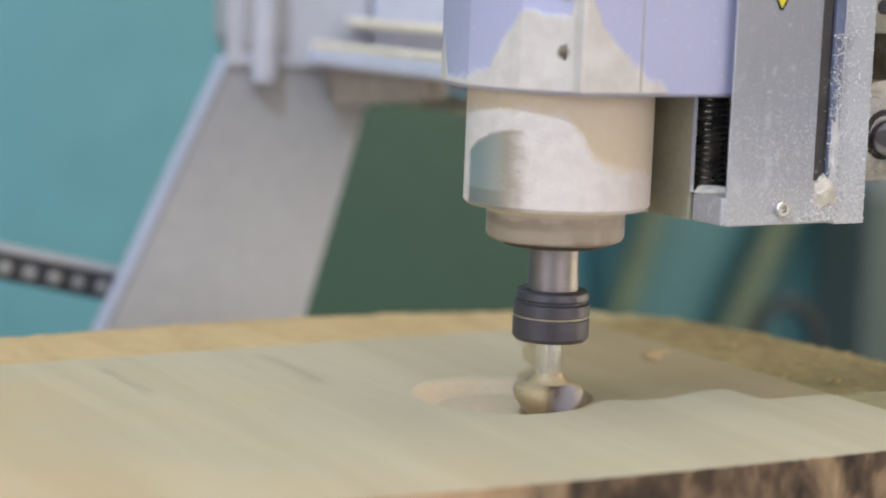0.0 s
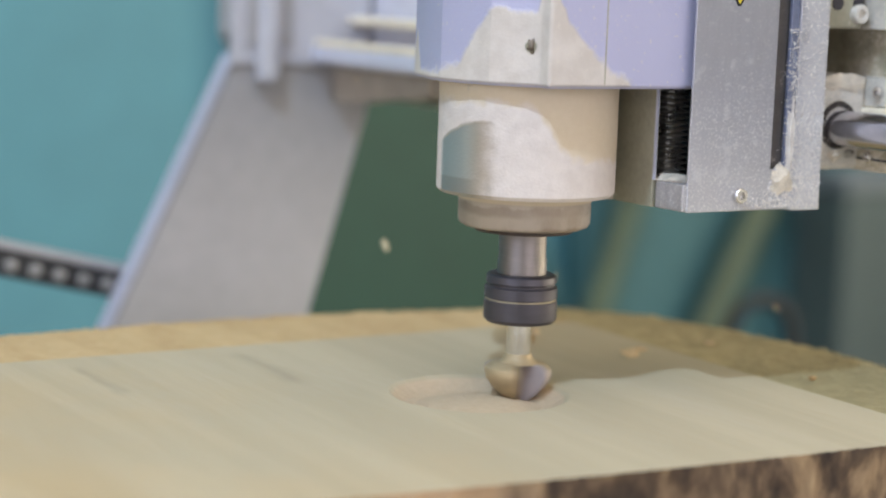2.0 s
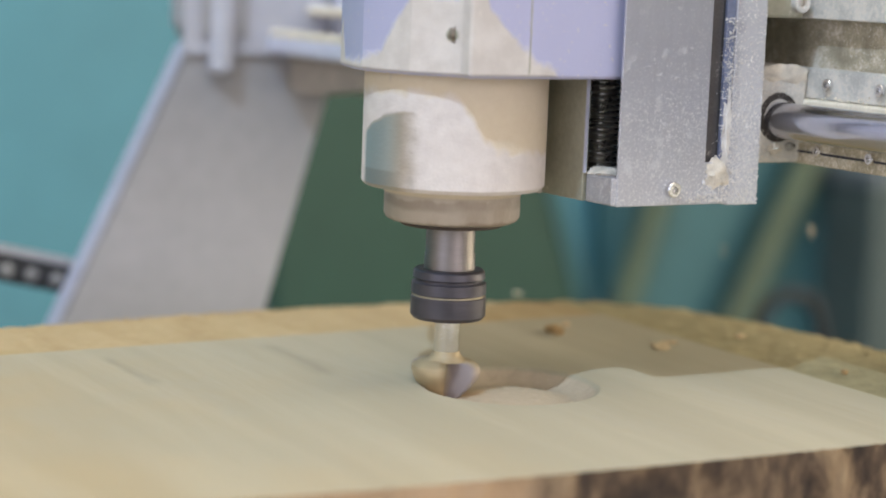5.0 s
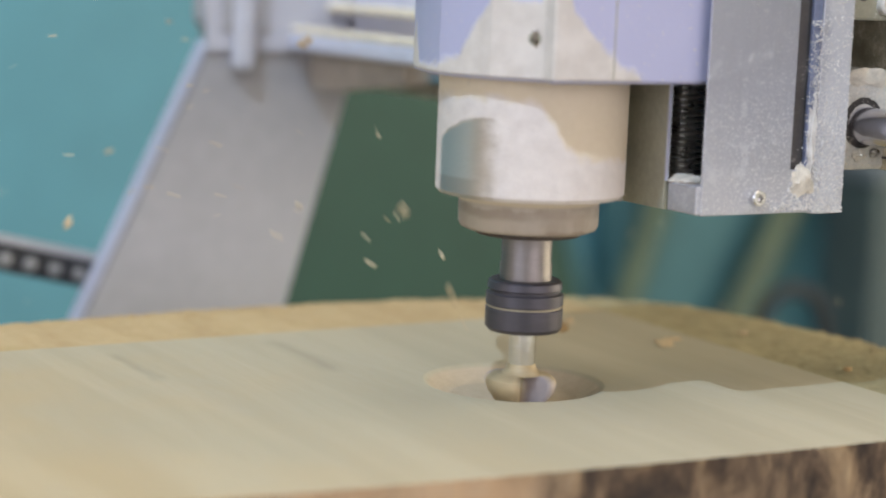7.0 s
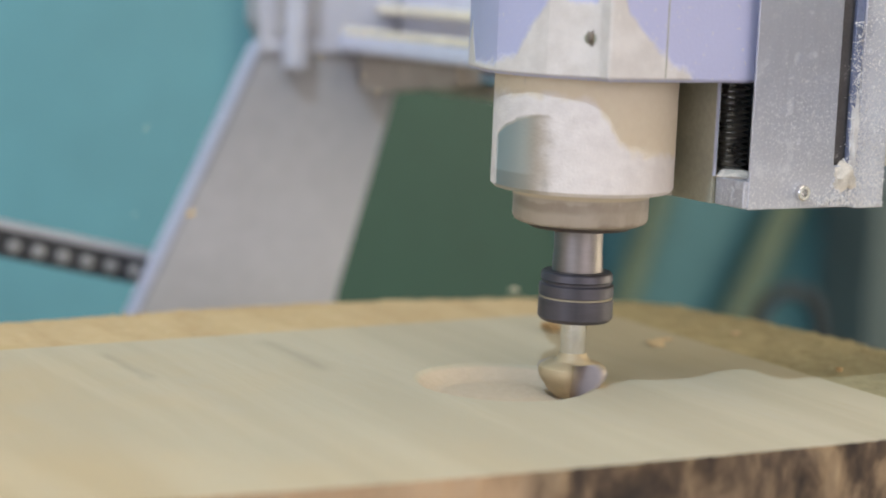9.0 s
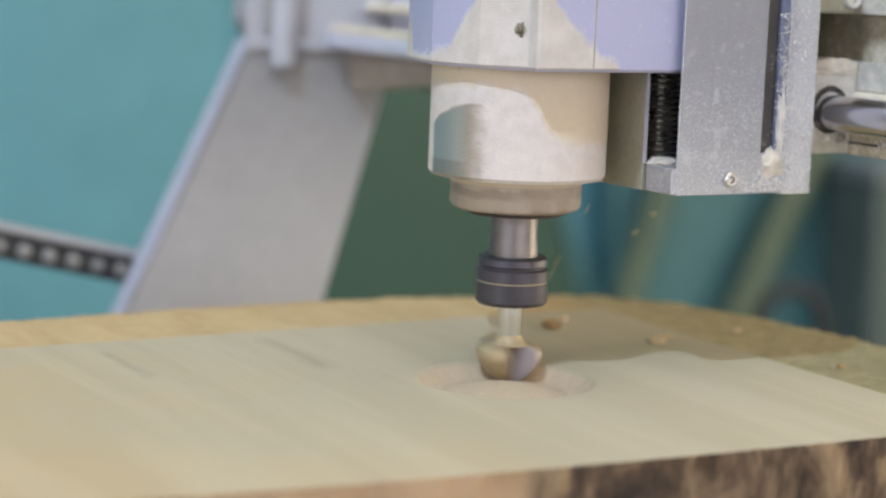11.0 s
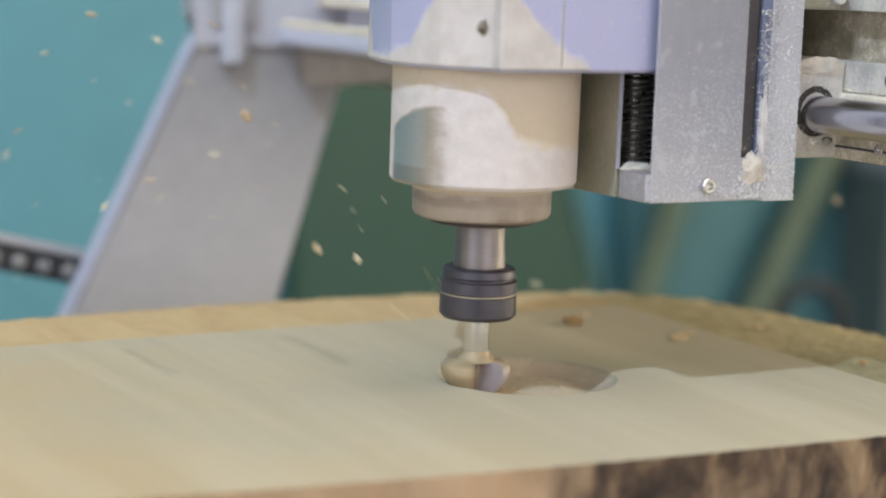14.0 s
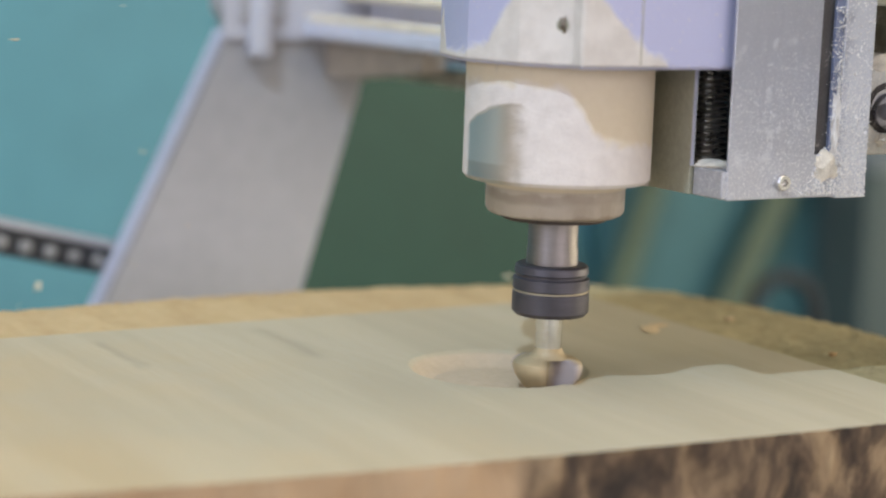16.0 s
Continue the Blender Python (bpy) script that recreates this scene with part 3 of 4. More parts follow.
def backdrop_things():
    board = thing("green_board", "dark green painted board leaning on the teal wall", "board")
    part("panel", prism([(352, -930), (352, 420), (460, 420), (590, -60), (730, -450), (830, -930)], "y", 872, 896, 2), M_GREEN, board)
    part("edge_strip", prism([(830, -930), (730, -450), (590, -60), (460, 420), (468, 420), (600, -60), (742, -450), (842, -930)], "y", 868, 898, 1), M_TEAL_SHADED, board)
    # right part of the wall, its shade carried by the darker paint
    tagged(part("backdrop", box(650, 1500, 870, 898, -940, 700, 3), M_TEAL_SHADED), "right part of the teal wall, its weaker light put into the paint", "wall panel", kind="structure")
    grey = thing("grey_cabinet", "dark grey steel cabinet with slate top", "cabinet")
    part("body", box(872, 1200, 800, 866, -940, -60, 4), M_CABINET, grey)
    part("top", box(866, 1206, 796, 868, -60, -46, 3), plain("slate_top", (0.15, 0.175, 0.20), 0.5, 0, 8, 0.1, 0.05), grey)
    for x0, z0, x1, z1, r in ((692, -44, 585, -364, 10), (875, 28, 667, -374, 13)):
        t = thing("support_tube", "olive green slanted metal tube behind the machine", "tube", "support tubes")
        d = Vector((x1 - x0, 0, z1 - z0))
        top, bot = Vector((x0, 850, z0)) - d * 0.6, Vector((x1, 850, z1)) + d * (566 / 320 if r == 10 else 566 / 402)
        part("tube", rod(top, bot, r, 20), M_TUBE, t, smooth=True)
        part("foot", lathe([(r * 2.2, -940), (r * 2.2, -934), (r * 1.1, -930)], Matrix.Translation((bot.x, bot.y, 0)), 24), M_CABINET, t)
    hose = thing("hose", "black ribbed hose curling up behind the slab", "hose")
    part("tube", tube([(422.5, 420, -940), (430.5, 420, -180.4), (434.0, 420, -102.7), (436.8, 420, -81.5), (445.3, 420, -70.9), (458.0, 420, -68.1), (470.0, 420, -72.4), (478.5, 420, -82.9), (482.7, 420, -109.8), (484.9, 420, -173.3), (496.9, 420, -940)], 4.5), M_HOSE, hose, smooth=True)


backdrop_things()


# ---- machine bed ----
def bed():
    b = thing("machine_bed", "grey metal machine bed under the wooden slab", "machine bed")
    part("spoilboard", box(-300, 130, -72, 110, -70, -46, 1.5), M_RAW, b)
    part("frame", box(-290, 120, -62, 100, -160, -70.5, 2), M_BED, b)
    for x in (-260, 60):
        for y in (-50, 60):
            part("leg", box(x, x + 30, y, y + 30, -940, -160.5, 2), M_BED, b)


bed()


# ---- the slab ----
def front_line(x):
    return -84.73 - 0.0637 * x + 0.0002765 * x * x


def pocket(r):
    """Depth of the turned groove, open in the middle."""
    pts = ((0, -2.3), (9, -2.5), (13, -3.3), (17, -4.0), (19, -3.3), (23.0, -0.3), (23.6, 0.0), (900, 0.0))
    for (r0, z0), (r1, z1) in zip(pts, pts[1:]):
        if r <= r1:
            return z0 + (z1 - z0) * (r - r0) / (r1 - r0)
    return 0.0


OUTLINE = [(-330, 78), (-270, 100), (-200, 114), (-150, 121), (-101, 125), (-60, 129), (-20, 130.5), (20, 128.5), (60, 121), (100, 107), (121, 90), (131, 66), (136, 40), (139, 10), (134, -35), (124, -88)]


def slab():
    s = thing("wood_slab", "pale planed wooden slab with rough yellow margin and dark bark edge", "wood slab")
    xs = list(np.linspace(-330, -30, 61)) + list(np.linspace(-29.2, 29.2, 118)) + list(np.linspace(30, 85, 23))
    ys = list(np.linspace(-85, -30, 23)) + list(np.linspace(-29.2, 29.2, 118)) + list(np.linspace(30, 80, 21))
    rows = []
    for y in ys:
        row = []
        for x in xs:
            yy = y if y > -40 else -40 + (y + 40) / 45 * (-40 - front_line(x)) 
            wob = 0.05 * noise.noise(Vector((x * 0.05, yy * 0.01, 0)))
            r = math.hypot(x, yy)
            d = pocket(r + 0.35 * noise.noise(Vector((x * 0.35, yy * 0.35, 5)))) if r < 30 else 0
            if d < -0.3:
                d += 0.25 * noise.noise(Vector((x * 0.8, yy * 0.8, 1)))
            row.append((x, yy, d + wob))
        rows.append(row)
    part("planed_top", grid_mesh(rows), M_TOP, s, "planed greyish wood with a round pocket", smooth=True)
    # front face, rough with bark
    fx = list(np.linspace(-330, 85, 260))
    face = []
    for k in range(17):
        z = 0.02 - 46 * k / 16
        face.append([(x, front_line(x) + (0 if k == 0 else 0.2 * min(k, 4) + 1.6 * noise.noise(Vector((x * 0.09 + z * 0.05, z * 0.04, 2))) + 0.8 * noise.noise(Vector((x * 0.3, z * 0.2, 7)))), z + (0.25 * noise.noise(Vector((x * 0.4, 0, 3))) if k == 0 else 0)) for x in fx])
    part("bark_face", grid_mesh(face), M_EDGE, s, "dark mottled bark edge", smooth=True)
    # raw margin along the far and the outer side
    inner = [(x, 80.0) for x in np.linspace(-330, 85, 90)] + [(85.0, y) for y in np.linspace(78, front_line(85) + 0.5, 60)]
    pts = [Vector((*p, 0)) for p in OUTLINE]
    curve = []
    for i in range(len(pts) - 1):
        p0, p1, p2, p3 = pts[max(i - 1, 0)], pts[i], pts[i + 1], pts[min(i + 2, len(pts) - 1)]
        for k in range(12):
            t = k / 12
            curve.append(0.5 * (2 * p1 + (p2 - p0) * t + (2 * p0 - 5 * p1 + 4 * p2 - p3) * t * t + (3 * p1 - p0 - 3 * p2 + p3) * t ** 3))
    curve.append(pts[-1])
    n = len(inner)
    outer = []
    for i in range(n):
        f = i / (n - 1) * (len(curve) - 1)
        a = int(min(f, len(curve) - 2))
        outer.append(curve[a].lerp(curve[a + 1], f - a))
    rows = [[(x, y, -3.0) for x, y in inner]]
    for k in range(25):
        t = k / 24
        row = []
        for (x, y), o in zip(inner, outer):
            px, py = x + (o.x - x) * t, y + (o.y - y) * t
            z = -0.55 + 0.35 * noise.noise(Vector((px * 0.15, py * 0.15, 0))) + 0.45 * noise.noise(Vector((px * 0.5, py * 0.5, 4)))
            fray = max(0, t - 0.5) * 3.2
            z += fray * (noise.noise(Vector((px * 0.45, py * 0.45, 9))) + 0.7 * noise.noise(Vector((px * 1.1, py * 1.1, 3))))
            z -= 26 * max(0, t - 0.72) ** 2
            row.append((px, py, z - (1.0 if k == 24 else 0)))
        rows.append(row)
    for z in (-4, -12, -24, -36, -46):
        rows.append([(o.x * 1.005 + noise.noise(Vector((o.x * 0.1, o.y * 0.1, z * 0.1))), o.y + noise.noise(Vector((o.x * 0.1, o.y * 0.1, z * 0.2))), z) for o in outer])
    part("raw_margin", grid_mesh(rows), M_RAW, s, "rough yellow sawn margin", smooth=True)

    def on_fringe(r):
        f = r.random() * (len(outer) - 1.001)
        a = int(f)
        o, q = outer[a].lerp(outer[a + 1], f - a), Vector((*inner[a], 0))
        u = r.random() ** 2 * 0.3
        p = o.lerp(q, u)
        return p.x, p.y, -1.0 - 26 * max(0, 0.28 - u) ** 2 + 0.9 * r.random()

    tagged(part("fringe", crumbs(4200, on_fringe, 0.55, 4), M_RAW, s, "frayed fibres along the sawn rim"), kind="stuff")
    part("underside", box(-328, 84, -70, 79, -46, -6, 0), M_RAW, s)


slab()


# ---- the gantry ----
def gantry():
    g = thing("gantry", "grey metal gantry with round rail, moving over the slab", "gantry")
    up = part("upright_plate", prism([(14.2, 160), (14.2, 84), (18.4, 77), (-27.2, -18), (-75, -115), (21, -115), (50.3, -16.4), (72.6, 59.3), (82, 92), (82, 160)], "y", 221, 231, 0.6), M_UPRIGHT, g)
    part("plate_edge", prism([(17.1, 76.2), (-28.4, -18.6), (-76, -115), (-77.4, -115), (-29.8, -18), (15.7, 76.9)], "y", 220.6, 229.6, 0.2), M_UPEDGE, up, "pale slanted edge")
    post = part("bracket", rod((28.6, 218.2, 66.5), (28.6, 218.2, 158), 4.6, 24, 1.5), M_POST, g, smooth=True)
    part("bracket_foot", box(20.5, 38.5, 217.8, 219.1, 80, 156, 0.5), M_UPRIGHT, post)
    # added pale plate: brighter light on the upright's top, given by colour
    part("upper_plate", box(14.8, 71, 219.2, 220.9, 73, 160, 0.5), M_POST, g, "pale lavender plate added to brighten the top of the upright")
    # beam seen past both sides of the head
    beam = part("beam", box(97, 150, -240, 240, 58, 165, 0.6), M_BEAM, g, "olive beam speckled with sawdust")
    part("upper_strip", box(93, 97, -240, 235, 76, 84, 0.4), M_STRIP, beam, "dust-covered strip")
    part("lower_strip", box(91, 97, -240, 235, 58.6, 66, 0.4), M_BEAM, beam)
    part("groove", box(90.7, 91.2, -240, 235, 61.6, 62.2, 0), M_DARK, beam)
    part("dust_ledge", box(91.5, 97, -240, 235, 73.5, 75.8, 0.8), M_CREAM, beam, "ledge heaped with sawdust")
    part("top_rail_strip", box(92, 97, -240, 235, 97, 112, 0.4), M_STRIP, beam)
    for y in (-222, -187, -152, -117, -82, -47, -27):
        cap_screw(beam, (93, y, 80), 1.6, (-1, 0, 0))
        cap_screw(beam, (91, y, 62.5), 1.5, (-1, 0, 0))
    def on_beam(r):
        y = -30 - 150 * r.random()
        return (96.9, y, 85 + 11 * r.random()) if r.random() < 0.5 else (92.9, y, 76 + 7.5 * r.random() ** 2)

    def on_ledge(r):
        return 91.5 + 5 * r.random(), -25 - 160 * r.random(), 76.0 + abs(r.gauss(0, 0.8))

    tagged(part("sawdust_coat", crumbs(900, on_beam, 0.34, 8), M_HEAP, beam), kind="stuff")
    tagged(part("sawdust_coat", crumbs(700, on_ledge, 0.45, 9), M_CREAM, beam), kind="stuff")
    part("rail", rod((83.4, -240, 70.2), (83.4, 236, 70.2), 4.8, 40), M_CHROME, g, "polished round steel rail", smooth=True)
    # bars at the far end, in front of the upright
    bar = part("cross_bar", box(47, 55, 92, 221, 74, 80, 1.5), M_BAR, g, "lilac bar with sawdust on top")
    part("dust", box(47.5, 54.5, 92, 220, 80, 82.4, 1.0), M_CREAM, bar)
    part("upper_bar", box(62, 70, 92, 221, 88, 91, 1.0), M_CREAM, g)
    part("back_plate", box(72, 82, 92, 219, 75, 150, 0.6), M_BAR, g)
    part("under_bracket", prism([(221, 60), (221, 74), (150, 74), (150, 66), (205, 60)], "x", 56, 66, 0.8), M_GUSSET, g)
    # cable carrier behind the upright
    d = Vector((38.4, 0, -9.2)).normalized()
    s, e = Vector((-43, 236, -2.6)) - d * 130, Vector((-43, 236, -2.6)) + d * 60
    up2 = Vector((0.233, 0, 0.972))
    carrier = part("cable_carrier", prism([tuple((p + up2 * h).xz) for p, h in ((s, -4.6), (e, -4.6), (e, 5.4), (s, 5.4))], "y", 232, 242, 0.6), M_CHAIN, g, "black perforated cable carrier")
    part("rim", prism([tuple((p + up2 * h).xz) for p, h in ((s, 5.2), (e, 5.2), (e, 7.6), (s, 7.6))], "y", 231.6, 242, 0.2), M_UPRIGHT, carrier)
    for k in range(-12, 6):
        c = Vector((-44.4, 232, -2.5)) + d * (9.2 * k)
        part("stud", lathe([(1.6, -0.4), (2.6, 0), (2.6, 0.6), (1.8, 1.1), (0.3, 1.2)], Matrix.Translation(c) @ pose(0, 0, 0, 90, 0, 0), 16), M_DOT, carrier, smooth=True)
    return g


GANTRY = gantry()


# ---- the moving head ----
def head():
    h = thing("router_head", "sawdust-caked spindle head with aluminium slide plates and cutter", "router head")
    # clamp block
    body = prism([(-14.4, -29.6), (31, -29.6), (31.8, -27), (31.5, 38), (-11.5, 38), (-15, 34), (-22.0, 22), (-26.3, 8), (-27.4, 0), (-26.2, -6.5), (-22.6, -15.5), (-18.5, -20.5), (-13.9, -25.2)], "z", 80.7, 150, 0.9)
    for f in body.faces:
        f.smooth = True
    for e in body.edges:
        e.smooth = len(e.link_faces) == 2 and e.calc_face_angle(0.0) < 0.29
    blk = part("clamp_block", body, M_CLAMP, h, "lilac anodised block caked with sawdust")
    part("seam", box(2.5, 2.8, -29.72, -29.4, 81.8, 150, 0), M_OLIVE, blk)
    for z in (90.8, 104.5):
        hole = part("screw_hole", lathe([(1.5, -0.3), (1.5, 0.1), (1.2, 0.15), (1.0, 0.0), (0.1, -0.05)], Matrix.Translation((-15.7, -23.4, z)) @ Vector((-0.707, -0.707, 0)).to_track_quat("Z", "Y").to_matrix().to_4x4(), 20), M_OLIVE, blk, smooth=True)
        part("plug", lump(0.8, 1.2, 1.4, z, 0.8, (-15.7, -23.4, z + 0.2)), M_PLUG, hole)
    # spindle nose
    mot = part("spindle_body", lathe([(20, 51.4), (22.6, 51.6), (23.5, 52.6), (23.5, 80.8)], None, 96), M_MOTOR, h, "steel spindle body caked with pale sawdust", smooth=True)
    part("nose_ring", lathe([(12, 42.5), (15.6, 42.7), (16.9, 43.3), (17.5, 44.4), (17.5, 49.4), (17.7, 50.2), (18.4, 51.6)], None, 72), M_RING, mot, "dusty grey nose ring", smooth=True)
    part("seal", lathe([(8, 41.3), (12.9, 41.5), (13.2, 41.9), (13.0, 42.8)], None, 60), M_SEAL, mot, "dark brown rubber seal", smooth=True)
    # slide frame
    fr = part("front_plate", prism([(28, 49.2), (63.5, 49.2), (63.5, 60), (55.2, 60), (55.2, 150), (28, 150)], "y", -33, -32.2, 0.2), M_PLATE, h, "brushed aluminium plate with sawdust specks")
    part("outer_plate", box(62.6, 72.5, -33.2, -6, 48.8, 150, 0.3), M_PLATE, h)
    part("blued_rail", box(59.9, 62.5, -32.6, -31.6, 60, 150, 0.1), M_BLUE, h)
    part("slot_back", box(50, 62.5, -30.6, -26, 57, 150, 0), M_SLOT, h)
    part("bottom_plate", box(26.6, 72, -32.7, -21.2, 49.4, 56.4, 0.4), M_PLATE, h)
    part("side_plate", box(26.0, 27.4, -20.5, 26, 49.4, 150, 0.2), M_OLIVE, h, "dull olive side plate")
    part("side_plate_edge", box(25.9, 26.7, -21.1, -20.6, 56.6, 150, 0), M_UPEDGE, h)
    part("base_plate", box(27.5, 72, -21.1, 26, 49.6, 56.3, 0.4), M_OLIVE, h)
    part("channel_back", box(44, 52, -28.8, 26, 56.6, 150, 0.2), M_DARK, h)
    prof = []
    z = 57.0
    while z < 149:
        prof += [(3.0, z), (4.3, z + 0.4), (4.75, z + 0.65), (4.3, z + 0.9), (3.0, z + 1.3)]
        z += 1.5
    part("lead_screw", lathe(prof, Matrix.Translation((33.8, -16.8, 0)), 40), M_SCREW, h, "greasy black threaded lead screw", smooth=True)
    part("sawdust", lump(4.6, 5.5, 1.6, 3, 0.3, (31.4, -23, 56.6)), M_HEAP, h, smooth=True)
    part("sawdust", lump(4.6, 2.0, 3.9, 8, 0.42, (58.9, -32.0, 56.6)), M_HEAP, h, "cream heap of sawdust in the slot's foot", smooth=True)
    part("sawdust", lump(1.5, 0.8, 11.0, 5, 0.55, (61.7, -32.5, 67.0)), M_CRUMB, h, smooth=True)
    part("sawdust", lump(1.1, 0.9, 0.8, 14, 0.4, (16.0, -15.6, 51.9)), M_GUSSET, h, smooth=True)

    def on_outer(r):
        up = 55 * r.random() ** 1.7
        return 62.8 + 9.6 * r.random(), -33.25, 49.0 + up

    def on_foot(r):
        a = r.gauss(0, 1)
        return 58.5 + 4.5 * a, -33.1, 49.8 + abs(r.gauss(0, 2.6)) * (1.0 if abs(a) < 1 else 0.5)

    def on_rim(r):
        return 72.4, -33.2 + 8 * r.random() ** 2, 49.0 + 60 * r.random() ** 1.4

    def on_smear(r):
        return 61.8 + r.gauss(0, 1.3), -33.0 - 0.2 * r.random(), 57 + 40 * r.random() ** 1.6

    for count, where, big in ((1700, on_outer, 0.38), (520, on_foot, 0.48), (200, on_rim, 0.30), (1300, on_smear, 0.40)):
        tagged(part("sawdust_coat", crumbs(count, where, big, count), M_CRUMB, h, "sawdust crumbs stuck to the aluminium"), kind="stuff")
    cap_screw(h, (44.8, -33, 53.3), 2.0, (0, -1, 0))
    sign = part("warning_sticker", prism([(41.1, 102.3), (42.1, 102.3), (48.4, 113.4), (34.8, 113.4)], "y", -33.15, -32.95, 0), M_BLACK, h, "yellow triangular warning sticker")
    part("yellow_field", prism([(41.6, 102.8), (47.7, 113.0), (35.5, 113.0)], "y", -33.25, -33.1, 0), M_YELLOW, sign)
    # rail bearing
    brg = part("bearing_block", box(76, 93, -27, 24, 58.7, 84.4, 1.4), M_WHITE, h, "white bearing block crusted with sawdust")
    part("bearing_seal", lathe([(4.9, -1.0), (4.9, 0.2), (6.5, 0.3), (6.8, -1.0)], Matrix.Translation((83.4, -27.0, 70.9)) @ pose(0, 0, 0, 90, 0, 0), 40), M_GRIT, brg, "gritty dark bearing seal", smooth=True)
    part("sawdust", lump(1.9, 1.2, 1.4, 4, 0.5, (82.0, -27.6, 62.6)), M_HEAP, brg, smooth=True)
    part("sawdust", lump(1.4, 1.0, 1.1, 6, 0.5, (87.5, -27.4, 63.0)), M_SCREW, brg, smooth=True)
    def on_block(r):
        return 76.3 + 16.4 * r.random(), -27.05, (58.8 + 6.5 * r.random()) if r.random() < 0.35 else (76.5 + 7.6 * r.random())

    def on_seal(r):
        a, q = r.uniform(0, 6.283), r.uniform(5.2, 7.2)
        return 83.4 + q * math.cos(a), -27.4, 70.9 + q * math.sin(a)

    tagged(part("sawdust_coat", crumbs(90, on_seal, 0.24, 6), M_HEAP, brg), kind="stuff")
    tagged(part("sawdust_coat", crumbs(240, on_block, 0.32, 5), M_HEAP, brg), kind="stuff")
    part("sawdust", lump(7.2, 0.6, 2.3, 12, 0.6, (84.5, -26.9, 82.4)), M_HEAP, brg, smooth=True)
    up = part("upper_block", box(73.2, 90, -27, 24, 97, 150, 0.8), M_OLIVE, h)
    cap_screw(up, (87.8, -27, 101), 2.6, (0, -1, 0), M_WHITE)
    for x in (80.5, 93.2):
        part("dark_hole", lathe([(1.9, -0.2), (1.9, 0.2), (0.1, 0.1)], Matrix.Translation((min(x, 88), -27.2, 103.8)) @ pose(0, 0, 0, 90, 0, 0), 20), M_DARK, up)
    part("web", box(73.2, 76, -20, 24, 58, 150, 0.3), M_OLIVE, h)
    # nut and cutter turn together
    spin = part("collet_nut", lathe([(6.5, 17.0), (8.9, 17.2), (9.75, 18.2), (9.75, 22.9), (9.35, 23.2), (9.35, 23.6), (9.75, 23.9), (9.65, 26.6), (8.9, 27.0), (8.9, 27.5), (9.4, 27.9), (9.2, 29.6), (8.6, 30.1), (6.2, 30.2)], None, 60), M_NUT, h, "blackened steel collet nut", smooth=True)
    part("groove_ring", lathe([(9.3, 23.05), (9.5, 23.2), (9.5, 23.5), (9.3, 23.7)], None, 60), M_NUT_RING, spin, "worn tan groove")
    part("shaft", lathe([(6.6, 29.5), (6.5, 34), (6.3, 34.4), (6.3, 41.5)], None, 32), M_SHAFT, spin, "bright steel spindle shaft", smooth=True)
    part("shank", lathe([(3.4, 7.5), (3.4, 17.6)], None, 32), M_STEEL, spin, "polished cutter shank", smooth=True)
    part("collar", lathe([(3.2, 6.0), (5.6, 6.0), (4.4, 6.8), (3.8, 7.6), (3.55, 8.4), (3.42, 8.6)], None, 32), M_BRASS, spin, smooth=True)
    cone = [(0.4, -5.0), (1.6, -4.8), (4.4, -3.0), (6.6, -0.7), (8.3, 1.7), (8.9, 3.6), (8.6, 4.8), (7.2, 5.9), (5.2, 6.4)]
    blade = [(0.2, -5.2), (1.8, -5.0), (4.9, -3.0), (7.3, -0.6), (9.2, 1.9), (9.8, 3.8), (9.4, 5.0), (7.4, 6.0), (1.6, 6.0)]
    for k in (0, 180):
        wing = part("cutter", sector(cone, FLUTE + radians(k), FLUTE + radians(k + 118)), M_BRASS, spin, "gold-coloured conical cutter wing", smooth=True)
        bm = prism(blade, "y", -1.3, -0.05, 0.08)
        bmesh.ops.transform(bm, matrix=Matrix.Rotation(FLUTE + radians(k), 4, "Z"), verts=bm.verts)
        part("blade", bm, M_CARBIDE, wing, "grey carbide blade")
    return h, spin


FLUTE = radians(-62)
HEAD, SPIN = head()


# ---- chips lying on the slab ----
def lying_chip(x, y, rx, ry, rz, seed, material, label):
    c = part("wood_chip", lump(rx, ry, rz, seed, 0.55), material, smooth=True)
    c.matrix_world = pose(x * MM, y * MM, (rz * 0.6 + 0.1) * MM, 0, 0, seed * 47)
    tagged(c, label, "wood chip", "chips on the slab")


lying_chip(52, 57, 3.8, 1.8, 1.6, 2, M_CHIP_DARK, "brown splinter of wood lying on the slab")
lying_chip(70.5, 28.5, 6.2, 2.4, 0.22, 5, M_CHIP, "flat pale shaving lying on the slab")
lying_chip(76.5, 33.0, 2.4, 1.5, 0.3, 15, M_CHIP, "flat pale shaving lying on the slab")
lying_chip(103, 33, 1.6, 1.1, 0.6, 7, M_CHIP, "yellow crumb of wood on the slab")
lying_chip(97, -20, 1.4, 1.1, 0.6, 9, M_CHIP_DARK, "yellow crumb of wood on the slab")
lying_chip(62, 66, 1.4, 1.0, 0.8, 11, M_CHIP, "yellow crumb of wood on the slab")

# ---- chips thrown up by the cutter ----
def flying_chip(k, big):
    size = big * (rng.uniform(0.30, 0.42) + 0.8 * rng.random() ** 4)
    bm = lump(size * rng.uniform(1.0, 2.2), size, size * rng.uniform(0.25, 0.5), k, 0.6)
    c = part("wood_chip", bm, rng.choice((M_CHIP, M_CHIP_PALE, M_CHIP_PALE)), smooth=False)
    return tagged(c, "small curled chip of pale wood thrown up by the cutter", "wood chip", "flying chips")


rng = random.Random(11)


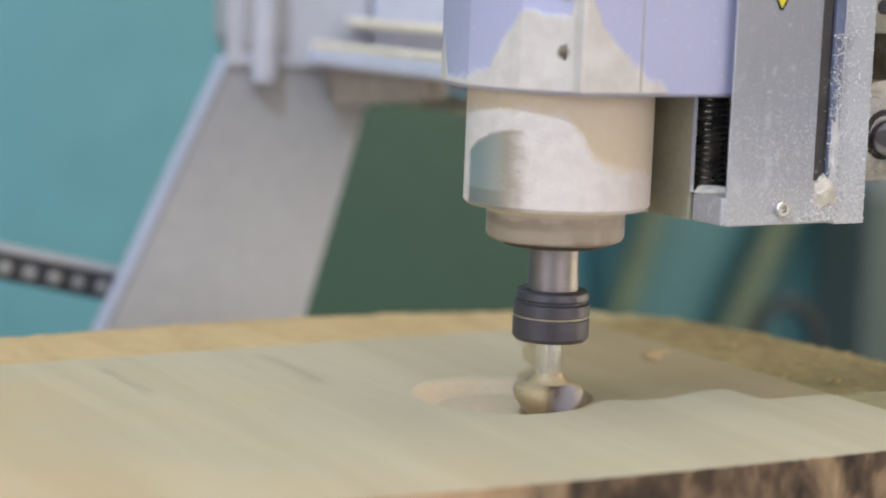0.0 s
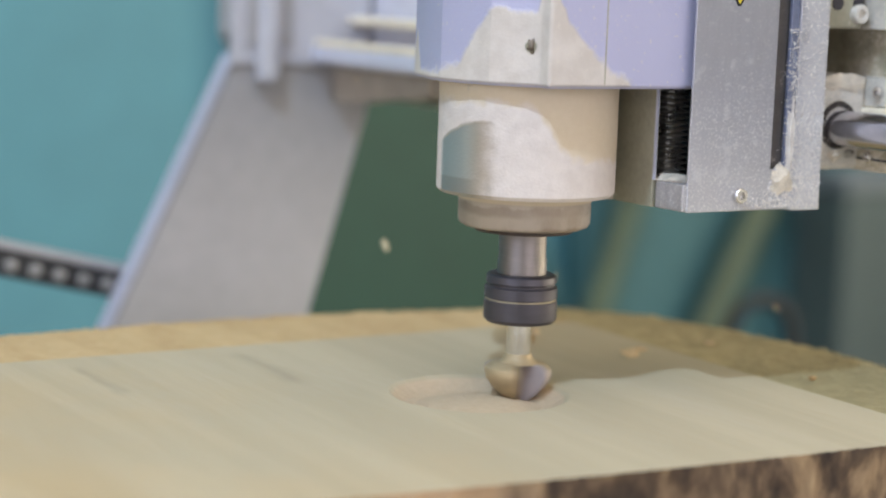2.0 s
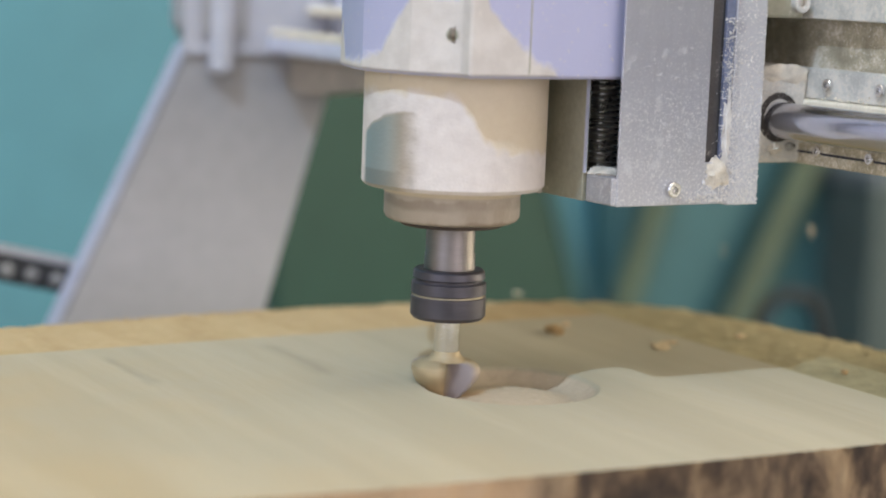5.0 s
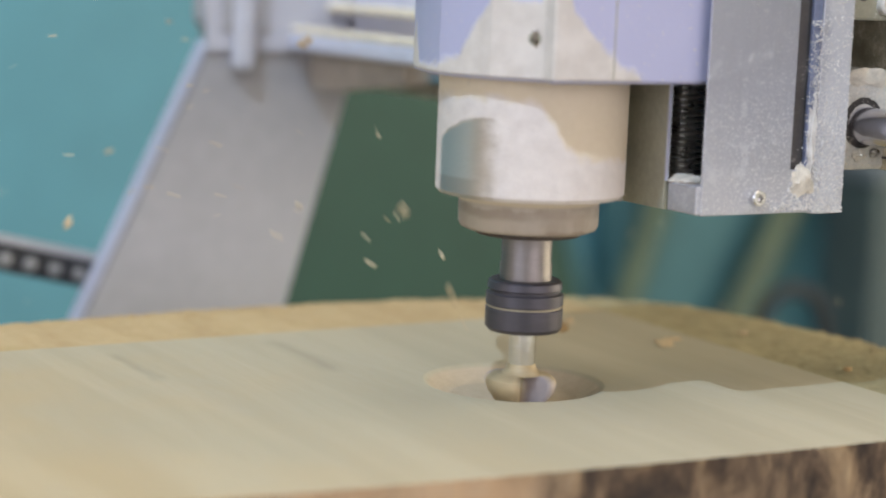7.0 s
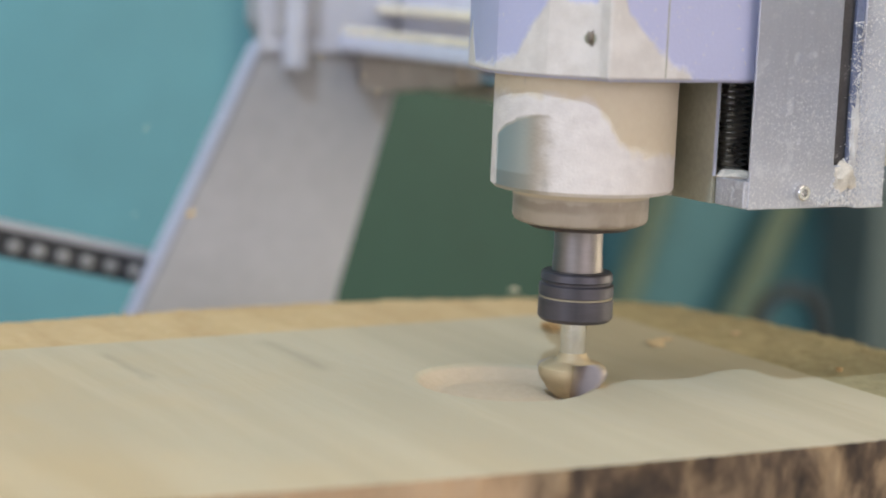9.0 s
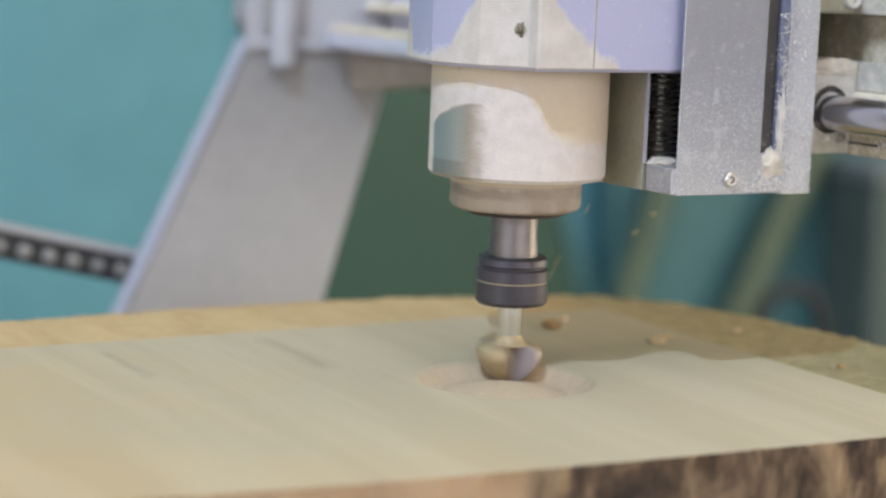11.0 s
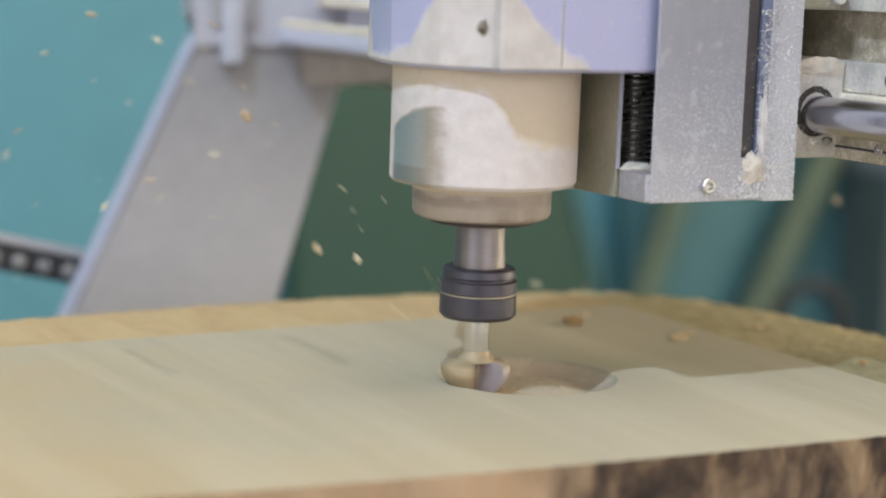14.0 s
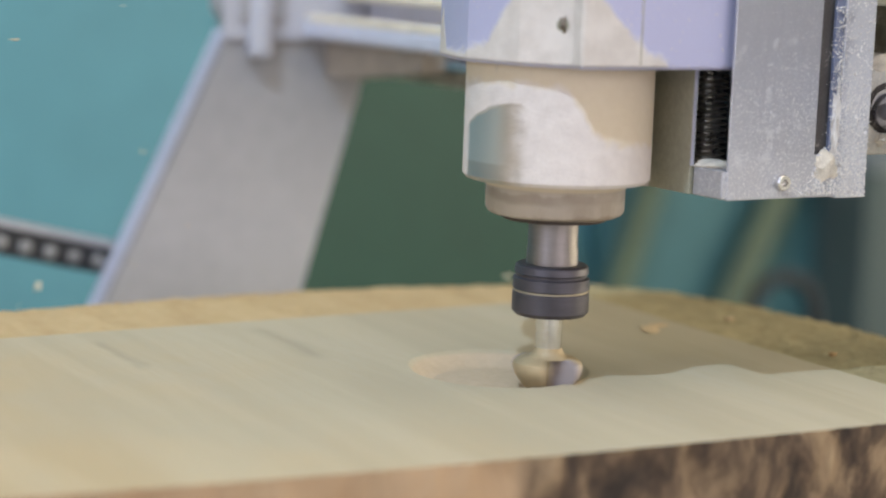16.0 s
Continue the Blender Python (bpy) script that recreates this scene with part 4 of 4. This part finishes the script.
def spray(count, start, end, heading, spread, big=1.0):
    """Chips that leave the cutter between two times: (chip, launch time, speed)."""
    out = []
    for k in range(count):
        t = rng.uniform(start, end)
        a = radians(heading + rng.uniform(-spread, spread))
        v = rng.uniform(0.12, 0.23)
        out.append((flying_chip(k, big), t, Vector((v * math.cos(a), v * math.sin(a), rng.uniform(0.14, 0.26)))))
    return out


CHIPS = spray(12, 0.2, 2.2, 60, 60) + spray(30, 1.7, 3.8, 36, 24, 1.7) + spray(84, 5.1, 7.2, 122, 26) + spray(8, 5.5, 6.3, 30, 15) + spray(40, 10.3, 12.9, 30, 24, 1.5) + spray(108, 12.9, 15.3, 122, 27) + spray(8, 7.4, 8.6, 110, 30)

# ---- movement ----
HEAD_ROWS = [
    (0, 3.93, -15.35),
    (0.5, 10.14, -13.17),
    (1, 14.48, -8.01),
    (1.5, 16.12, -1.47),
    (2, 15.40, 5.18),
    (2.5, 13.98, 9.18),
    (3, 9.82, 13.47),
    (3.5, 2.87, 16.27),
    (4, -3.87, 15.96),
    (4.5, -9.96, 13.15),
    (5, -14.51, 8.29),
    (5.5, -16.86, 2.11),
    (6, -16.67, -4.45),
    (6.5, -13.59, -10.64),
    (7, -7.91, -15.50),
    (7.5, -1.98, -17.50),
    (8, 4.79, -17.17),
    (8.5, 10.46, -13.89),
    (9, 15.00, -9.13),
    (9.5, 17.37, -2.99),
    (10, 17.21, 3.59),
    (10.5, 14.55, 9.62),
    (11, 9.77, 14.19),
    (11.5, 3.34, 16.83),
    (12, -3.69, 16.98),
    (12.5, -10.05, 14.92),
    (13, -14.86, 10.14),
    (13.5, -17.58, 4.21),
    (14, -17.35, -2.65),
    (14.5, -14.78, -9.04),
    (15, -9.87, -13.92),
    (15.5, -3.53, -16.86),
    (16, 3.89, -17.15),
]


def motions():
    walk(GANTRY, [(t, pose(x * MM, 0, 0)) for t, x, y in HEAD_ROWS])
    walk(HEAD, [(t, pose(x * MM, y * MM, 0)) for t, x, y in HEAD_ROWS])
    for c, t0, v in CHIPS:
        a = radians(-123 + rng.uniform(-28, 28))
        rest = Vector((18 * math.cos(a), 18 * math.sin(a), -3.1)) * MM
        turn = [rng.uniform(-75, 75) for _ in range(3)]
        rows = [(0.0, pose(*rest)), (round(t0, 1), pose(*rest))]
        hx = np.interp(t0, [r[0] for r in HEAD_ROWS], [r[1] for r in HEAD_ROWS]) * MM
        hy = np.interp(t0, [r[0] for r in HEAD_ROWS], [r[2] for r in HEAD_ROWS]) * MM
        floor_at = None
        for k in range(1, 21):
            t = 0.1 * k
            # light chips: air slows them, so they hang before they drop
            p = Vector((hx, hy, 0.002)) + Vector((v.x * t, v.y * t, v.z * t - 0.16 * t * t))
            if p.z < 0.0008 and p.x < 0.11 and p.y < 0.125:
                floor_at = Vector((p.x, p.y, 0.0008))
                rows.append((round(t0, 1) + t, pose(*floor_at, 0, 0, turn[2] * k)))
                break
            rows.append((round(t0, 1) + t, pose(p.x, p.y, p.z, turn[0] * k, turn[1] * k, turn[2] * k)))
            floor_at = p
        if floor_at.z < 0.001 and floor_at.z > 0:
            rows.append((round(t0, 1) + 2.6, rows[-1][1]))
        else:
            rows.append((round(t0, 1) + 2.6, pose(floor_at.x + v.x * 0.3, floor_at.y + v.y * 0.3, -0.938, turn[0] * 20, turn[1] * 20, turn[2] * 20)))
        rows = [r for r in rows if r[0] <= 15.9]
        rows.append((16.0, rows[-1][1]) if rows[-1][0] > t0 + 2.4 or rows[-1][1].translation.z < 0.001 else (16.0, pose(*(rows[-1][1].translation + Vector((v.x, v.y, 0)) * 0.1), turn[0], turn[1], turn[2])))
        walk(c, rows)
    # five turns a second: the two wings change places every tenth of a second
    walk(SPIN, [(k / 30, pose(0, 0, 0, 0, 0, -60 * (k % 6))) for k in range(481)])


motions()
